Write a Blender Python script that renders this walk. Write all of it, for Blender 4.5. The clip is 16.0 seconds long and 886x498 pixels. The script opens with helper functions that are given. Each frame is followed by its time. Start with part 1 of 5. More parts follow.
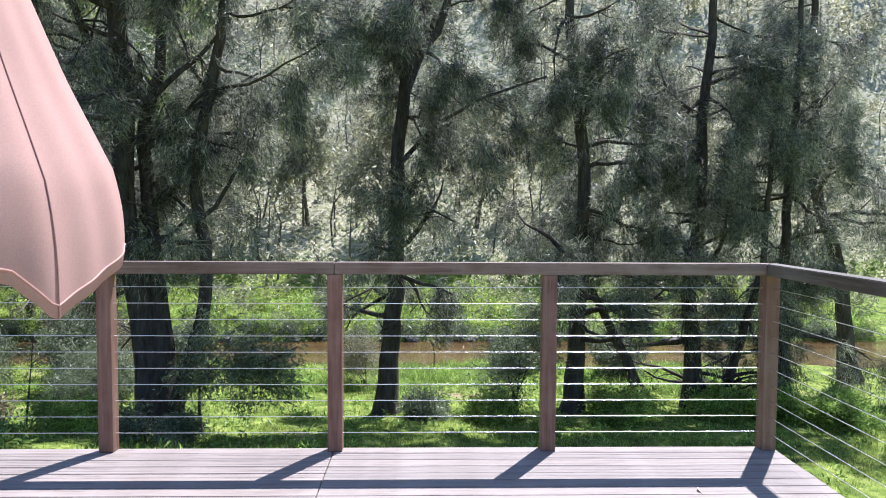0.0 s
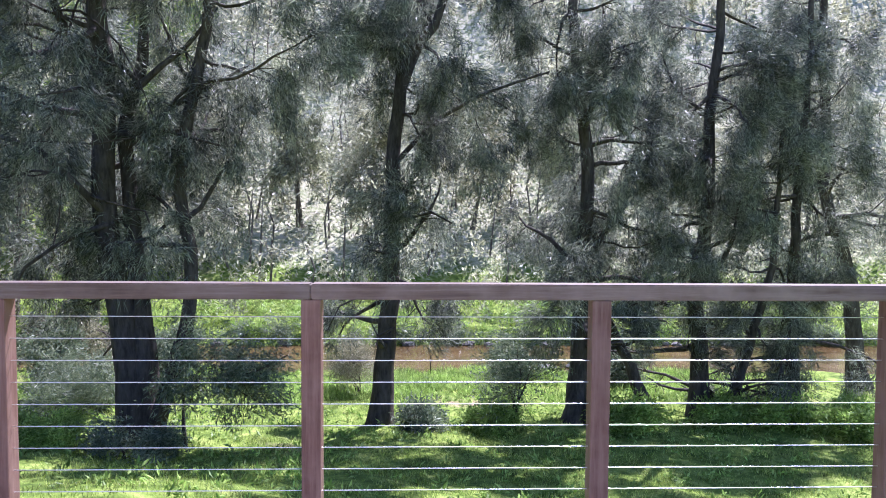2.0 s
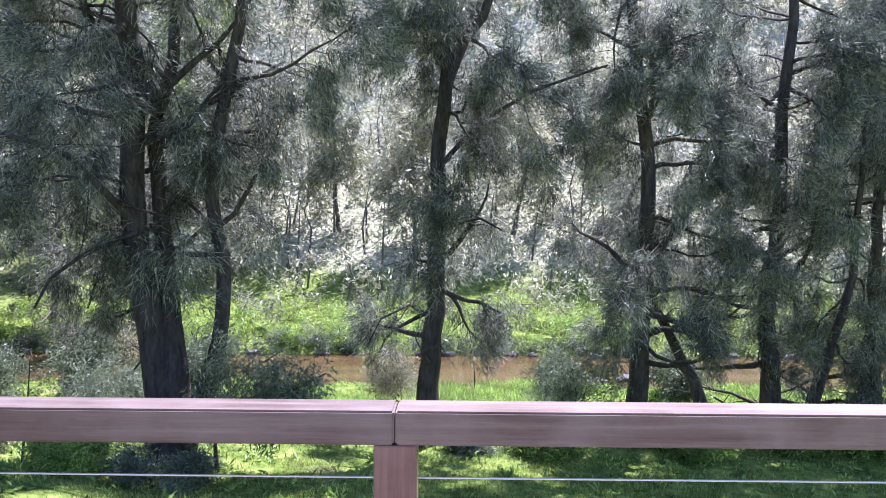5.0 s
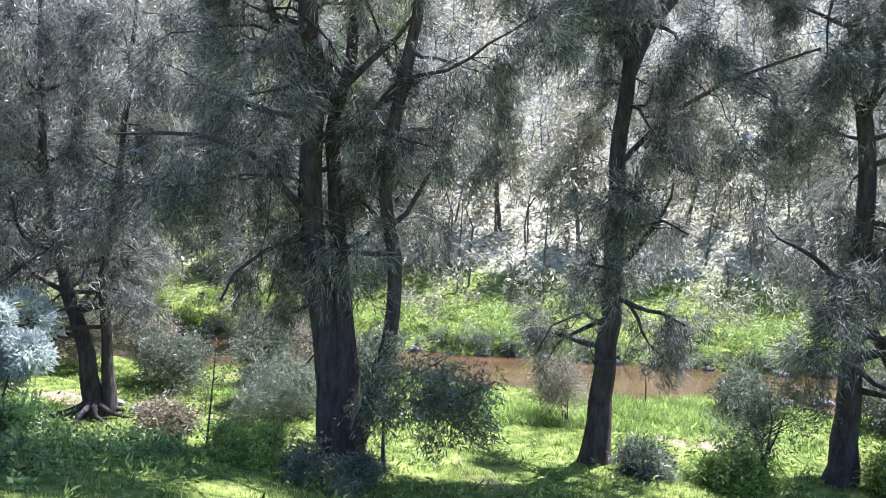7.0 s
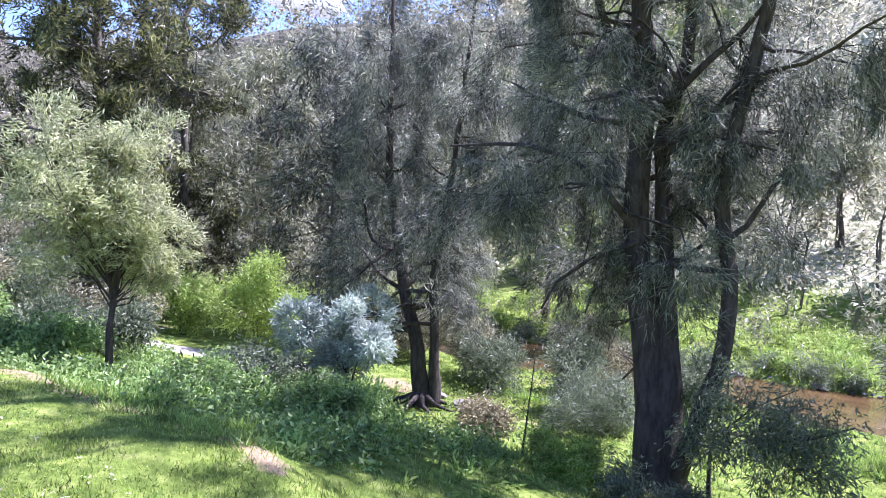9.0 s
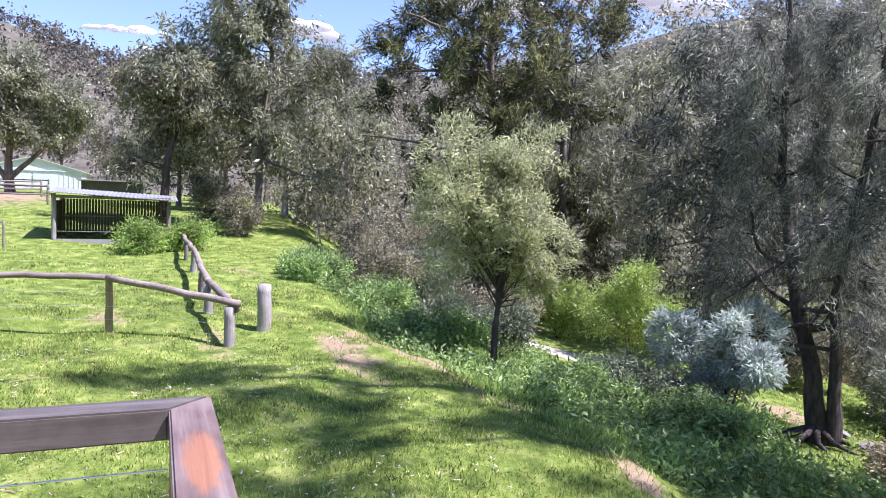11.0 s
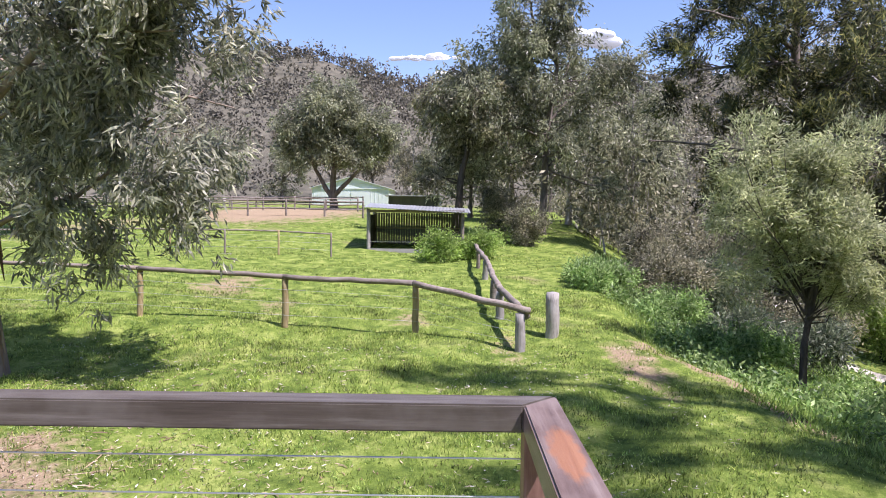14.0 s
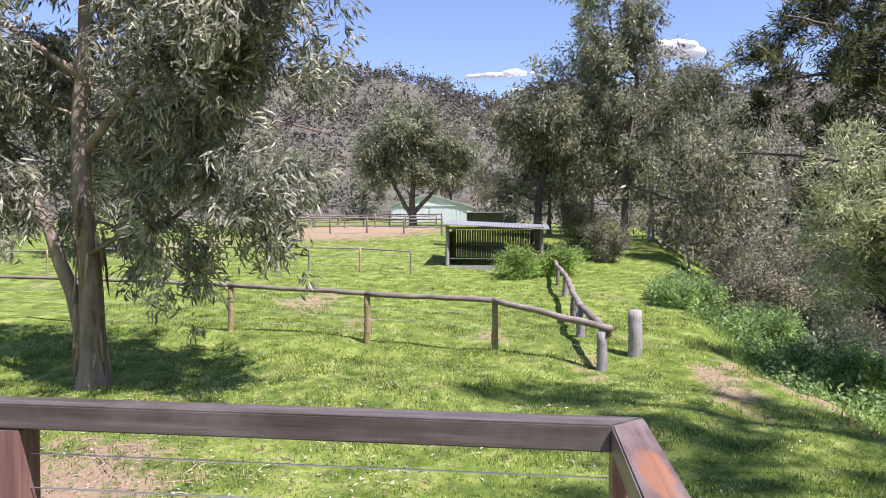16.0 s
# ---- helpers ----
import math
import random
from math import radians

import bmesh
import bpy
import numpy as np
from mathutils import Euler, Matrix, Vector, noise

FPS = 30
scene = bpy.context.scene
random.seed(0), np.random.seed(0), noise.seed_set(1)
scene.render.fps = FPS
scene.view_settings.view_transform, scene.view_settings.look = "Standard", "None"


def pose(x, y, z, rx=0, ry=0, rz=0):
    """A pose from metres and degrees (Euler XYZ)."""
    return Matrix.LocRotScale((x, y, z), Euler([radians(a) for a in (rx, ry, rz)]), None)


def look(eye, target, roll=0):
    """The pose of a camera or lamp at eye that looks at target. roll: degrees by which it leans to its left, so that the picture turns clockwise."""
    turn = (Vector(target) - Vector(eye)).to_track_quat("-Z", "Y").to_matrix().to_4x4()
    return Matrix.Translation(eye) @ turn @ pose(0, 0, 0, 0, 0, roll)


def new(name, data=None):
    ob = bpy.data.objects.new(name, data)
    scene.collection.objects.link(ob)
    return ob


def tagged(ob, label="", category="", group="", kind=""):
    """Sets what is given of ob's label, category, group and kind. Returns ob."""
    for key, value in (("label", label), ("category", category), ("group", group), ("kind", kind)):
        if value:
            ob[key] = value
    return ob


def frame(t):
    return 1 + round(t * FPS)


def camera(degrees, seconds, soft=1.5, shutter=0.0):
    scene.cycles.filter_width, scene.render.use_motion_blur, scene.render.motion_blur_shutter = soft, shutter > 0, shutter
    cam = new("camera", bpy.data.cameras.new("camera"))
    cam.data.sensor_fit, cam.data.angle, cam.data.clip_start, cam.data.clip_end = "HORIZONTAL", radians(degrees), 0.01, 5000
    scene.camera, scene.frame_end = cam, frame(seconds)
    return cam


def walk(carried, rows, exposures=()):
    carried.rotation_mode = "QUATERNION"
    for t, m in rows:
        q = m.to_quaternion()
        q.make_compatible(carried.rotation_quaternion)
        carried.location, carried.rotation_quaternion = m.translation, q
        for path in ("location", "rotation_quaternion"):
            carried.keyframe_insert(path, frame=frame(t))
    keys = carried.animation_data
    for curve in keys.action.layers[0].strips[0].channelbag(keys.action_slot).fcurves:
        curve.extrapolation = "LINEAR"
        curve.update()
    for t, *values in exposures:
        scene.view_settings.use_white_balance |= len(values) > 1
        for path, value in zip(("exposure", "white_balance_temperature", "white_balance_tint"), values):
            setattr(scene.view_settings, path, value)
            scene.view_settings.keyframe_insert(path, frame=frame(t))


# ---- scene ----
cam = camera(64.5, 16.0, 1.0)
PATH = [
    (0, (0.486, -3.753, 1.302), (0.536, -1.756, 1.197), 0.3),
    (0.5, (0.472, -3.538, 1.313), (0.53, -1.541, 1.21), 0.3),
    (1.5, (0.428, -3.031, 1.309), (0.492, -1.034, 1.207), 0.4),
    (2.5, (0.436, -2.501, 1.319), (0.5, -0.505, 1.217), 0.4),
    (3.2, (0.359, -2.107, 1.336), (0.414, -0.11, 1.243), 0.6),
    (5.3, (0.065, -1.094, 1.384), (-0.012, 0.902, 1.291), 0.4),
    (5.5, (0.028, -0.983, 1.384), (-0.082, 1.012, 1.292), 0.6),
    (6, (-0.143, -0.727, 1.399), (-0.344, 1.261, 1.302), 0.5),
    (6.5, (-0.292, -0.538, 1.428), (-0.616, 1.433, 1.329), 0.8),
    (7, (-0.442, -0.374, 1.428), (-0.916, 1.566, 1.327), 1.0),
    (7.5, (-0.562, -0.25, 1.44), (-1.21, 1.64, 1.34), 1.3),
    (8, (-0.719, -0.167, 1.452), (-1.554, 1.647, 1.352), 1.5),
    (8.5, (-0.908, -0.135, 1.458), (-1.942, 1.574, 1.359), 1.8),
    (9, (-1.08, -0.111, 1.455), (-2.314, 1.459, 1.355), 2.0),
    (9.5, (-1.134, -0.102, 1.436), (-2.564, 1.293, 1.340), 2.7),
    (10, (-1.234, -0.029, 1.419), (-2.836, 1.165, 1.326), 2.3),
    (10.2, (-1.276, -0.02, 1.441), (-2.945, 1.076, 1.344), 2.4),
    (12.3, (-1.408, -0.068, 1.415), (-3.372, 0.291, 1.304), 0.4),
    (12.5, (-1.351, -0.101, 1.437), (-3.324, 0.206, 1.326), 0.5),
    (13, (-1.296, -0.131, 1.451), (-3.285, 0.054, 1.343), 0.6),
    (13.5, (-1.294, -0.149, 1.452), (-3.289, -0.073, 1.345), 0.7),
    (14, (-1.292, -0.165, 1.451), (-3.289, -0.186, 1.347), 0.6),
    (14.5, (-1.251, -0.182, 1.461), (-3.246, -0.285, 1.362), 0.7),
    (15, (-1.227, -0.192, 1.466), (-3.218, -0.36, 1.378), 0.6),
    (15.5, (-1.219, -0.188, 1.473), (-3.206, -0.402, 1.397), 0.2),
    (16, (-1.207, -0.188, 1.475), (-3.192, -0.431, 1.416), 0.1),
]
walk(cam, [(t, look(eye, target, roll)) for t, eye, target, roll in PATH], [(0, 1.3, 5750, 18), (1.5, 1.5, 5400, 28), (3, 1.8, 5450, 32), (9, 1.82, 5450, 36), (10, 1.7, 5500, 37), (12.5, 1.06, 6000, 30), (16, 1.03, 6050, 30)])

# ---- world, sun and exposure ----
SUN_DIR = Vector((0.27, 0.424, 0.865)).normalized()
sky_world = bpy.data.worlds.new("sky")
scene.world = sky_world
sky_world.use_nodes = True
wn = sky_world.node_tree
sky_tex = wn.nodes.new("ShaderNodeTexSky")
sky_tex.sky_type = "NISHITA"
sky_tex.sun_disc = False
sky_tex.sun_elevation = math.asin(SUN_DIR.z)
sky_tex.sun_rotation = math.atan2(SUN_DIR.x, SUN_DIR.y)
sky_tex.air_density, sky_tex.dust_density, sky_tex.ozone_density = 1.0, 0.2, 2.2
wn.links.new(sky_tex.outputs[0], wn.nodes["Background"].inputs[0])
wn.nodes["Background"].inputs[1].default_value = 0.092

sun_data = bpy.data.lights.new("sun", "SUN")
sun_data.energy, sun_data.angle, sun_data.color = 4.6, radians(0.53), (1.0, 0.96, 0.9)
sun = new("sun", sun_data)
sun.matrix_world = look(SUN_DIR * 60, (0, 0, 0))


# ---- materials ----
class Mat:
    """A node material with a few short-hand calls."""

    def __init__(self, name, rough=0.8, metal=0.0, spec=0.3):
        self.m = bpy.data.materials.new(name)
        self.m.use_nodes = True
        self.t = self.m.node_tree
        self.b = self.t.nodes["Principled BSDF"]
        self.b.inputs["Roughness"].default_value = rough
        self.b.inputs["Metallic"].default_value = metal
        self.b.inputs["Specular IOR Level"].default_value = spec
        self.out = self.t.nodes["Material Output"]

    def n(self, kind, **values):
        node = self.t.nodes.new(kind)
        for k, v in values.items():
            node.inputs[k.replace("_", " ")].default_value = v
        return node

    def link(self, a, b):
        self.t.links.new(a, b)

    def coords(self, scale=(1, 1, 1), kind="Object"):
        mp = self.n("ShaderNodeMapping")
        mp.inputs["Scale"].default_value = scale
        self.link(self.n("ShaderNodeTexCoord").outputs[kind], mp.inputs[0])
        return mp.outputs[0]

    def noise(self, scale, detail=4, at=None, rough=0.6):
        node = self.n("ShaderNodeTexNoise", Scale=scale, Detail=detail, Roughness=rough)
        if at is not None:
            self.link(at, node.inputs["Vector"])
        return node.outputs["Fac"]

    def ramp(self, fac, *stops):
        node = self.t.nodes.new("ShaderNodeValToRGB")
        while len(node.color_ramp.elements) < len(stops):
            node.color_ramp.elements.new(0.5)
        for e, (p, c) in zip(node.color_ramp.elements, stops):
            e.position, e.color = p, (*c, 1)
        self.link(fac, node.inputs[0])
        return node.outputs[0]

    def grey(self, fac, a, b, lo=0.0, hi=1.0):
        node = self.n("ShaderNodeMapRange")
        for i, v in zip((1, 2, 3, 4), (a, b, lo, hi)):
            node.inputs[i].default_value = v
        self.link(fac, node.inputs[0])
        return node.outputs[0]

    def mix(self, fac, a, b, mode="MIX"):
        node = self.t.nodes.new("ShaderNodeMix")
        node.data_type, node.blend_type = "RGBA", mode
        for value, i in ((fac, 0), (a, 6), (b, 7)):
            if isinstance(value, (int, float)):
                node.inputs[i].default_value = value
            elif isinstance(value, tuple):
                node.inputs[i].default_value = (*value, 1)
            else:
                self.link(value, node.inputs[i])
        return node.outputs[2]

    def math(self, op, a, b=0.0):
        node = self.t.nodes.new("ShaderNodeMath")
        node.operation = op
        for value, i in ((a, 0), (b, 1)):
            if isinstance(value, (int, float)):
                node.inputs[i].default_value = value
            else:
                self.link(value, node.inputs[i])
        return node.outputs[0]

    def island(self):
        return self.t.nodes.new("ShaderNodeNewGeometry").outputs["Random Per Island"]

    def object_random(self):
        return self.t.nodes.new("ShaderNodeObjectInfo").outputs["Random"]

    def color(self, c):
        self.link(c, self.b.inputs["Base Color"])
        return self

    def bump(self, fac, strength=0.4, distance=0.01):
        node = self.n("ShaderNodeBump", Strength=strength, Distance=distance)
        self.link(fac, node.inputs["Height"])
        self.link(node.outputs[0], self.b.inputs["Normal"])
        return self

    def leafy(self, c, share=0.4):
        """Foliage: the light that falls on it also shines through."""
        self.color(c)
        tr = self.n("ShaderNodeBsdfTranslucent")
        self.link(c, tr.inputs[0])
        mx = self.n("ShaderNodeMixShader", Fac=share)
        self.link(self.b.outputs[0], mx.inputs[1])
        self.link(tr.outputs[0], mx.inputs[2])
        self.link(mx.outputs[0], self.out.inputs[0])
        return self


def leaf_material(name, dark, mid, light, share=0.4, rough=0.55, spec=0.3, patch=0.5, depth=0.35):
    m = Mat(name, rough, 0, spec)
    big = m.noise(patch, 4, m.coords(kind="Object"))
    base = m.ramp(m.island(), (0.0, dark), (0.5, mid), (1.0, light))
    tint = m.ramp(big, (0.34, (1 - depth, 1 - depth, 1 - 0.9 * depth)), (0.66, (1 + depth, 1 + depth, 1 + 0.8 * depth)))
    return m.leafy(m.mix(1.0, base, tint, "MULTIPLY"), share).m


def bark_material(name, dark, light, scale=9.0, stretch=0.25, bump=0.9):
    m = Mat(name, 0.9, 0, 0.15)
    at = m.coords((1, 1, stretch))
    a, b = m.noise(scale, 8, at, 0.7), m.noise(1.3, 3, m.coords())
    c = m.ramp(a, (0.3, dark), (0.68, light))
    m.color(m.mix(0.6, c, m.ramp(b, (0.3, (0.6, 0.6, 0.6)), (0.7, (1.2, 1.15, 1.1))), "MULTIPLY"))
    return m.bump(a, bump, 0.04).m


def timber_material(name, dark, mid, light, axis=0, rough=0.6, spec=0.3, worn_at=None):
    m = Mat(name, rough, 0, spec)
    s = [14, 14, 14]
    s[axis] = 0.7
    at = m.coords(tuple(s))
    grain = m.noise(3.0, 8, at, 0.7)
    wear = m.noise(3.5, 5, m.coords())
    c = m.ramp(grain, (0.3, dark), (0.5, mid), (0.72, light))
    c = m.mix(m.grey(wear, 0.45, 0.7, 0, 0.7), c, light)
    if worn_at is not None:
        # an orange patch where the stain has worn away
        sp = m.t.nodes.new("ShaderNodeSeparateXYZ")
        m.link(m.coords(), sp.inputs[0])
        ex = m.math("POWER", m.math("DIVIDE", m.math("ABSOLUTE", m.math("SUBTRACT", sp.outputs[0], worn_at[0])), 0.15), 2.0)
        ey = m.math("POWER", m.math("DIVIDE", m.math("ABSOLUTE", m.math("SUBTRACT", sp.outputs[1], worn_at[1])), 0.028), 2.0)
        edge = m.math("ADD", m.math("ADD", ex, ey), m.math("MULTIPLY", m.math("SUBTRACT", m.noise(22, 5, m.coords((1, 2, 1))), 0.5), 2.4))
        c = m.mix(m.grey(edge, 0.55, 1.25, 0.85, 0.0), c, m.ramp(grain, (0.3, (0.26, 0.11, 0.05)), (0.7, (0.40, 0.19, 0.09))))
    rnd = m.ramp(m.object_random(), (0, (0.86, 0.86, 0.86)), (1, (1.1, 1.08, 1.06)))
    m.color(m.mix(1.0, c, rnd, "MULTIPLY"))
    return m.bump(grain, 0.35, 0.003).m


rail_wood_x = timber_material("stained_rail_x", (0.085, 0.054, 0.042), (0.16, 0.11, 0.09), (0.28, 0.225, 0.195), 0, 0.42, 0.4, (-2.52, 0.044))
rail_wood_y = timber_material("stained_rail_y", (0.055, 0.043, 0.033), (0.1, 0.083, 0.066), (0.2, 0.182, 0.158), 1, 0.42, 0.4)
post_wood = timber_material("stained_post", (0.11, 0.052, 0.038), (0.21, 0.115, 0.09), (0.31, 0.20, 0.165), 2, 0.5)
deck_wood = timber_material("deck_board", (0.165, 0.134, 0.115), (0.25, 0.213, 0.188), (0.335, 0.292, 0.262), 0, 0.6)
grey_log = timber_material("weathered_log", (0.10, 0.08, 0.065), (0.20, 0.17, 0.145), (0.32, 0.29, 0.255), 1, 0.9, 0.1)
post_log = timber_material("weathered_post", (0.17, 0.14, 0.10), (0.30, 0.26, 0.20), (0.44, 0.39, 0.32), 2, 0.9, 0.1)
pale_log = timber_material("pale_stump", (0.15, 0.14, 0.13), (0.28, 0.265, 0.245), (0.41, 0.39, 0.365), 2, 0.95, 0.1)
treated_post = timber_material("treated_pine", (0.20, 0.14, 0.06), (0.32, 0.25, 0.13), (0.42, 0.35, 0.22), 2, 0.85, 0.15)

steel = Mat("stainless_wire", 0.35, 1.0)
steel.b.inputs["Base Color"].default_value = (0.75, 0.75, 0.74, 1)
wire_steel = steel.m
galv = Mat("galvanised_steel", 0.5, 0.8)
galv.color(galv.ramp(galv.noise(8, 4, galv.coords()), (0.3, (0.45, 0.46, 0.47)), (0.7, (0.66, 0.67, 0.68))))
galvanised = galv.m
fabric = Mat("umbrella_fabric", 0.9, 0, 0.1)
weave = fabric.noise(260, 2, fabric.coords())
fade = fabric.noise(2.2, 4, fabric.coords())
fabric.leafy(fabric.mix(0.5, fabric.ramp(fade, (0.3, (0.58, 0.36, 0.31)), (0.7, (0.67, 0.45, 0.39))), fabric.ramp(weave, (0.3, (0.55, 0.34, 0.29)), (0.7, (0.69, 0.47, 0.41)))), 0.35)
fabric.bump(weave, 0.15, 0.001)
umbrella_fabric = fabric.m
tie = Mat("seam_thread", 0.9)
tie.b.inputs["Base Color"].default_value = (0.38, 0.22, 0.2, 1)
seam_thread = tie.m

oak_bark = bark_material("she_oak_bark", (0.026, 0.022, 0.019), (0.13, 0.11, 0.098), 7)
pale_bark = bark_material("gum_bark", (0.13, 0.10, 0.075), (0.40, 0.33, 0.27), 3.2, 0.18, 0.8)
grey_bark = bark_material("grey_bark", (0.07, 0.06, 0.05), (0.24, 0.21, 0.18), 4, 0.3)
white_bark = bark_material("dead_wood", (0.30, 0.28, 0.25), (0.52, 0.49, 0.45), 4, 0.3)

needle = leaf_material("she_oak_needles", (0.052, 0.063, 0.046), (0.145, 0.162, 0.122), (0.42, 0.43, 0.34), 0.52, 0.4, 0.45, 0.9, 0.6)
pine_needle = leaf_material("dark_needles", (0.028, 0.04, 0.02), (0.085, 0.1, 0.045), (0.28, 0.27, 0.1), 0.48, 0.42, 0.45, 0.6, 0.7)
light_olive = leaf_material("light_olive_leaves", (0.11, 0.12, 0.068), (0.27, 0.285, 0.17), (0.50, 0.51, 0.35), 0.5, 0.38, 0.5, 0.5, 0.45)
gum_leaf = leaf_material("gum_leaves", (0.12, 0.13, 0.095), (0.31, 0.315, 0.23), (0.62, 0.6, 0.47), 0.5, 0.42, 0.45, 1.3, 0.5)
olive_leaf = leaf_material("olive_leaves", (0.085, 0.085, 0.05), (0.23, 0.22, 0.135), (0.48, 0.45, 0.31), 0.45, 0.38, 0.5, 0.5, 0.5)
pale_leaf = leaf_material("pale_scrub", (0.19, 0.19, 0.115), (0.37, 0.365, 0.24), (0.60, 0.58, 0.43), 0.55, 0.42, 0.4, 0.2, 0.5)
wattle_leaf = leaf_material("wattle_leaves", (0.20, 0.235, 0.11), (0.42, 0.455, 0.235), (0.68, 0.69, 0.43), 0.58, 0.45, 0.4, 1.4, 0.4)
blue_leaf = leaf_material("blue_wattle", (0.26, 0.32, 0.27), (0.45, 0.52, 0.45), (0.66, 0.72, 0.64), 0.45, 0.42, 0.45, 1.6, 0.3)
lime_leaf = leaf_material("lime_leaves", (0.22, 0.33, 0.06), (0.36, 0.48, 0.11), (0.5, 0.6, 0.2), 0.5, 0.45, 0.4, 1.2, 0.3)
shrub_leaf = leaf_material("dark_shrub", (0.075, 0.105, 0.065), (0.15, 0.19, 0.11), (0.28, 0.31, 0.2), 0.45, 0.4, 0.5, 1.6, 0.4)
fern_leaf = leaf_material("undergrowth_leaves", (0.1, 0.18, 0.045), (0.235, 0.36, 0.105), (0.44, 0.55, 0.24), 0.5, 0.42, 0.45, 0.9, 0.55)
weed_leaf = leaf_material("weeds", (0.13, 0.22, 0.04), (0.28, 0.41, 0.09), (0.48, 0.6, 0.19), 0.55, 0.45, 0.45, 1.2, 0.4)
grass_blade = leaf_material("grass_blades", (0.09, 0.14, 0.025), (0.245, 0.325, 0.06), (0.5, 0.55, 0.18), 0.5, 0.45, 0.4, 2.2, 0.75)
dry_blade = leaf_material("dry_grass", (0.20, 0.17, 0.09), (0.33, 0.29, 0.17), (0.46, 0.42, 0.28), 0.3, 0.7, 0.2, 0.6)
litter_leaf = leaf_material("leaf_litter", (0.16, 0.10, 0.06), (0.32, 0.23, 0.15), (0.52, 0.43, 0.32), 0.1, 0.7, 0.2, 0.8)
dry_leaf = leaf_material("dry_leaves", (0.34, 0.27, 0.18), (0.52, 0.46, 0.36), (0.70, 0.66, 0.56), 0.1, 0.6, 0.3, 0.8)
hill_leaf = leaf_material("hill_forest", (0.07, 0.066, 0.048), (0.14, 0.128, 0.095), (0.24, 0.22, 0.17), 0.4, 0.6, 0.25, 0.08, 0.6)

gm = Mat("ground_grass", 0.95, 0, 0.15)
gat = gm.coords()
g_big, g_mid, g_fine = gm.noise(0.22, 4, gat), gm.noise(1.9, 8, gat, 0.72), gm.noise(20, 8, gat, 0.75)
green = gm.ramp(g_mid, (0.34, (0.05, 0.085, 0.014)), (0.5, (0.145, 0.205, 0.036)), (0.64, (0.29, 0.335, 0.09)))
green = gm.mix(0.55, green, gm.ramp(g_fine, (0.3, (0.45, 0.5, 0.4)), (0.7, (1.45, 1.4, 1.3))), "MULTIPLY")
earth = gm.ramp(g_fine, (0.3, (0.17, 0.12, 0.07)), (0.55, (0.33, 0.25, 0.155)), (0.8, (0.47, 0.38, 0.26)))
attr = gm.t.nodes.new("ShaderNodeAttribute")
attr.attribute_name = "bare"
bare = gm.math("ADD", attr.outputs["Fac"], gm.math("MULTIPLY", gm.math("SUBTRACT", g_mid, 0.5), 1.6))
scald = gm.grey(g_big, 0.62, 0.72, 0.0, 0.45)
dirt_fac = gm.math("MAXIMUM", gm.grey(bare, 0.42, 0.68), scald)
attr2 = gm.t.nodes.new("ShaderNodeAttribute")
attr2.attribute_name = "sandy"
sand_col = gm.ramp(g_fine, (0.3, (0.42, 0.37, 0.30)), (0.7, (0.60, 0.55, 0.47)))
gcol = gm.mix(dirt_fac, green, earth)
gcol = gm.mix(gm.grey(gm.math("ADD", attr2.outputs["Fac"], gm.math("MULTIPLY", gm.math("SUBTRACT", g_mid, 0.5), 0.6)), 0.4, 0.6), gcol, sand_col)
attr3 = gm.t.nodes.new("ShaderNodeAttribute")
attr3.attribute_name = "wooded"
gcol = gm.mix(attr3.outputs["Fac"], gcol, gm.ramp(gm.noise(0.12, 8, gat, 0.75), (0.35, (0.06, 0.058, 0.042)), (0.65, (0.16, 0.148, 0.108))))
gm.color(gcol).bump(gm.math("ADD", g_fine, g_mid), 0.7, 0.05)
ground_mat = gm.m

wm = Mat("river_water", 0.07, 0, 0.5)
wat = wm.coords((1, 2.2, 1))
wm.color(wm.ramp(wm.noise(0.35, 4, wat), (0.3, (0.055, 0.034, 0.014)), (0.7, (0.12, 0.075, 0.032))))
wm.bump(wm.noise(3.5, 4, wat), 0.25, 0.03)
water_mat = wm.m
rm = Mat("river_rock", 0.85, 0, 0.3)
rmn = rm.noise(5, 7, rm.coords())
rm.color(rm.ramp(rmn, (0.3, (0.06, 0.055, 0.05)), (0.7, (0.27, 0.25, 0.23)))).bump(rmn, 0.6, 0.03)
rock_mat = rm.m


def sheet_material(name, a, b, metal=0.1, rough=0.45):
    m = Mat(name, rough, metal, 0.4)
    m.color(m.ramp(m.noise(1.6, 5, m.coords((1, 1, 0.4))), (0.3, a), (0.7, b)))
    return m.m


barn_green = sheet_material("barn_wall_sheet", (0.58, 0.65, 0.60), (0.66, 0.73, 0.68))
barn_trim = sheet_material("barn_trim_sheet", (0.60, 0.67, 0.62), (0.68, 0.75, 0.70))
barn_roof_mat = sheet_material("barn_roof_sheet", (0.60, 0.65, 0.62), (0.70, 0.74, 0.72))
roof_zinc = sheet_material("zinc_roof", (0.25, 0.26, 0.26), (0.37, 0.38, 0.38), 0.3)
dark_sheet = sheet_material("dark_wall_sheet", (0.05, 0.05, 0.045), (0.09, 0.085, 0.075))
slat_wood = timber_material("shelter_slat", (0.16, 0.15, 0.10), (0.26, 0.245, 0.17), (0.36, 0.34, 0.26), 2, 0.9, 0.1)
concrete = sheet_material("grey_board", (0.26, 0.25, 0.23), (0.36, 0.35, 0.33), 0, 0.9)
cloud_m = Mat("cloud", 1.0, 0, 0)
cloud_m.b.inputs["Base Color"].default_value = (0.95, 0.95, 0.95, 1)
# faint bluish emission stands in for light scattered inside the puffs
cloud_m.b.inputs["Emission Color"].default_value = (0.9, 0.95, 1.0, 1)
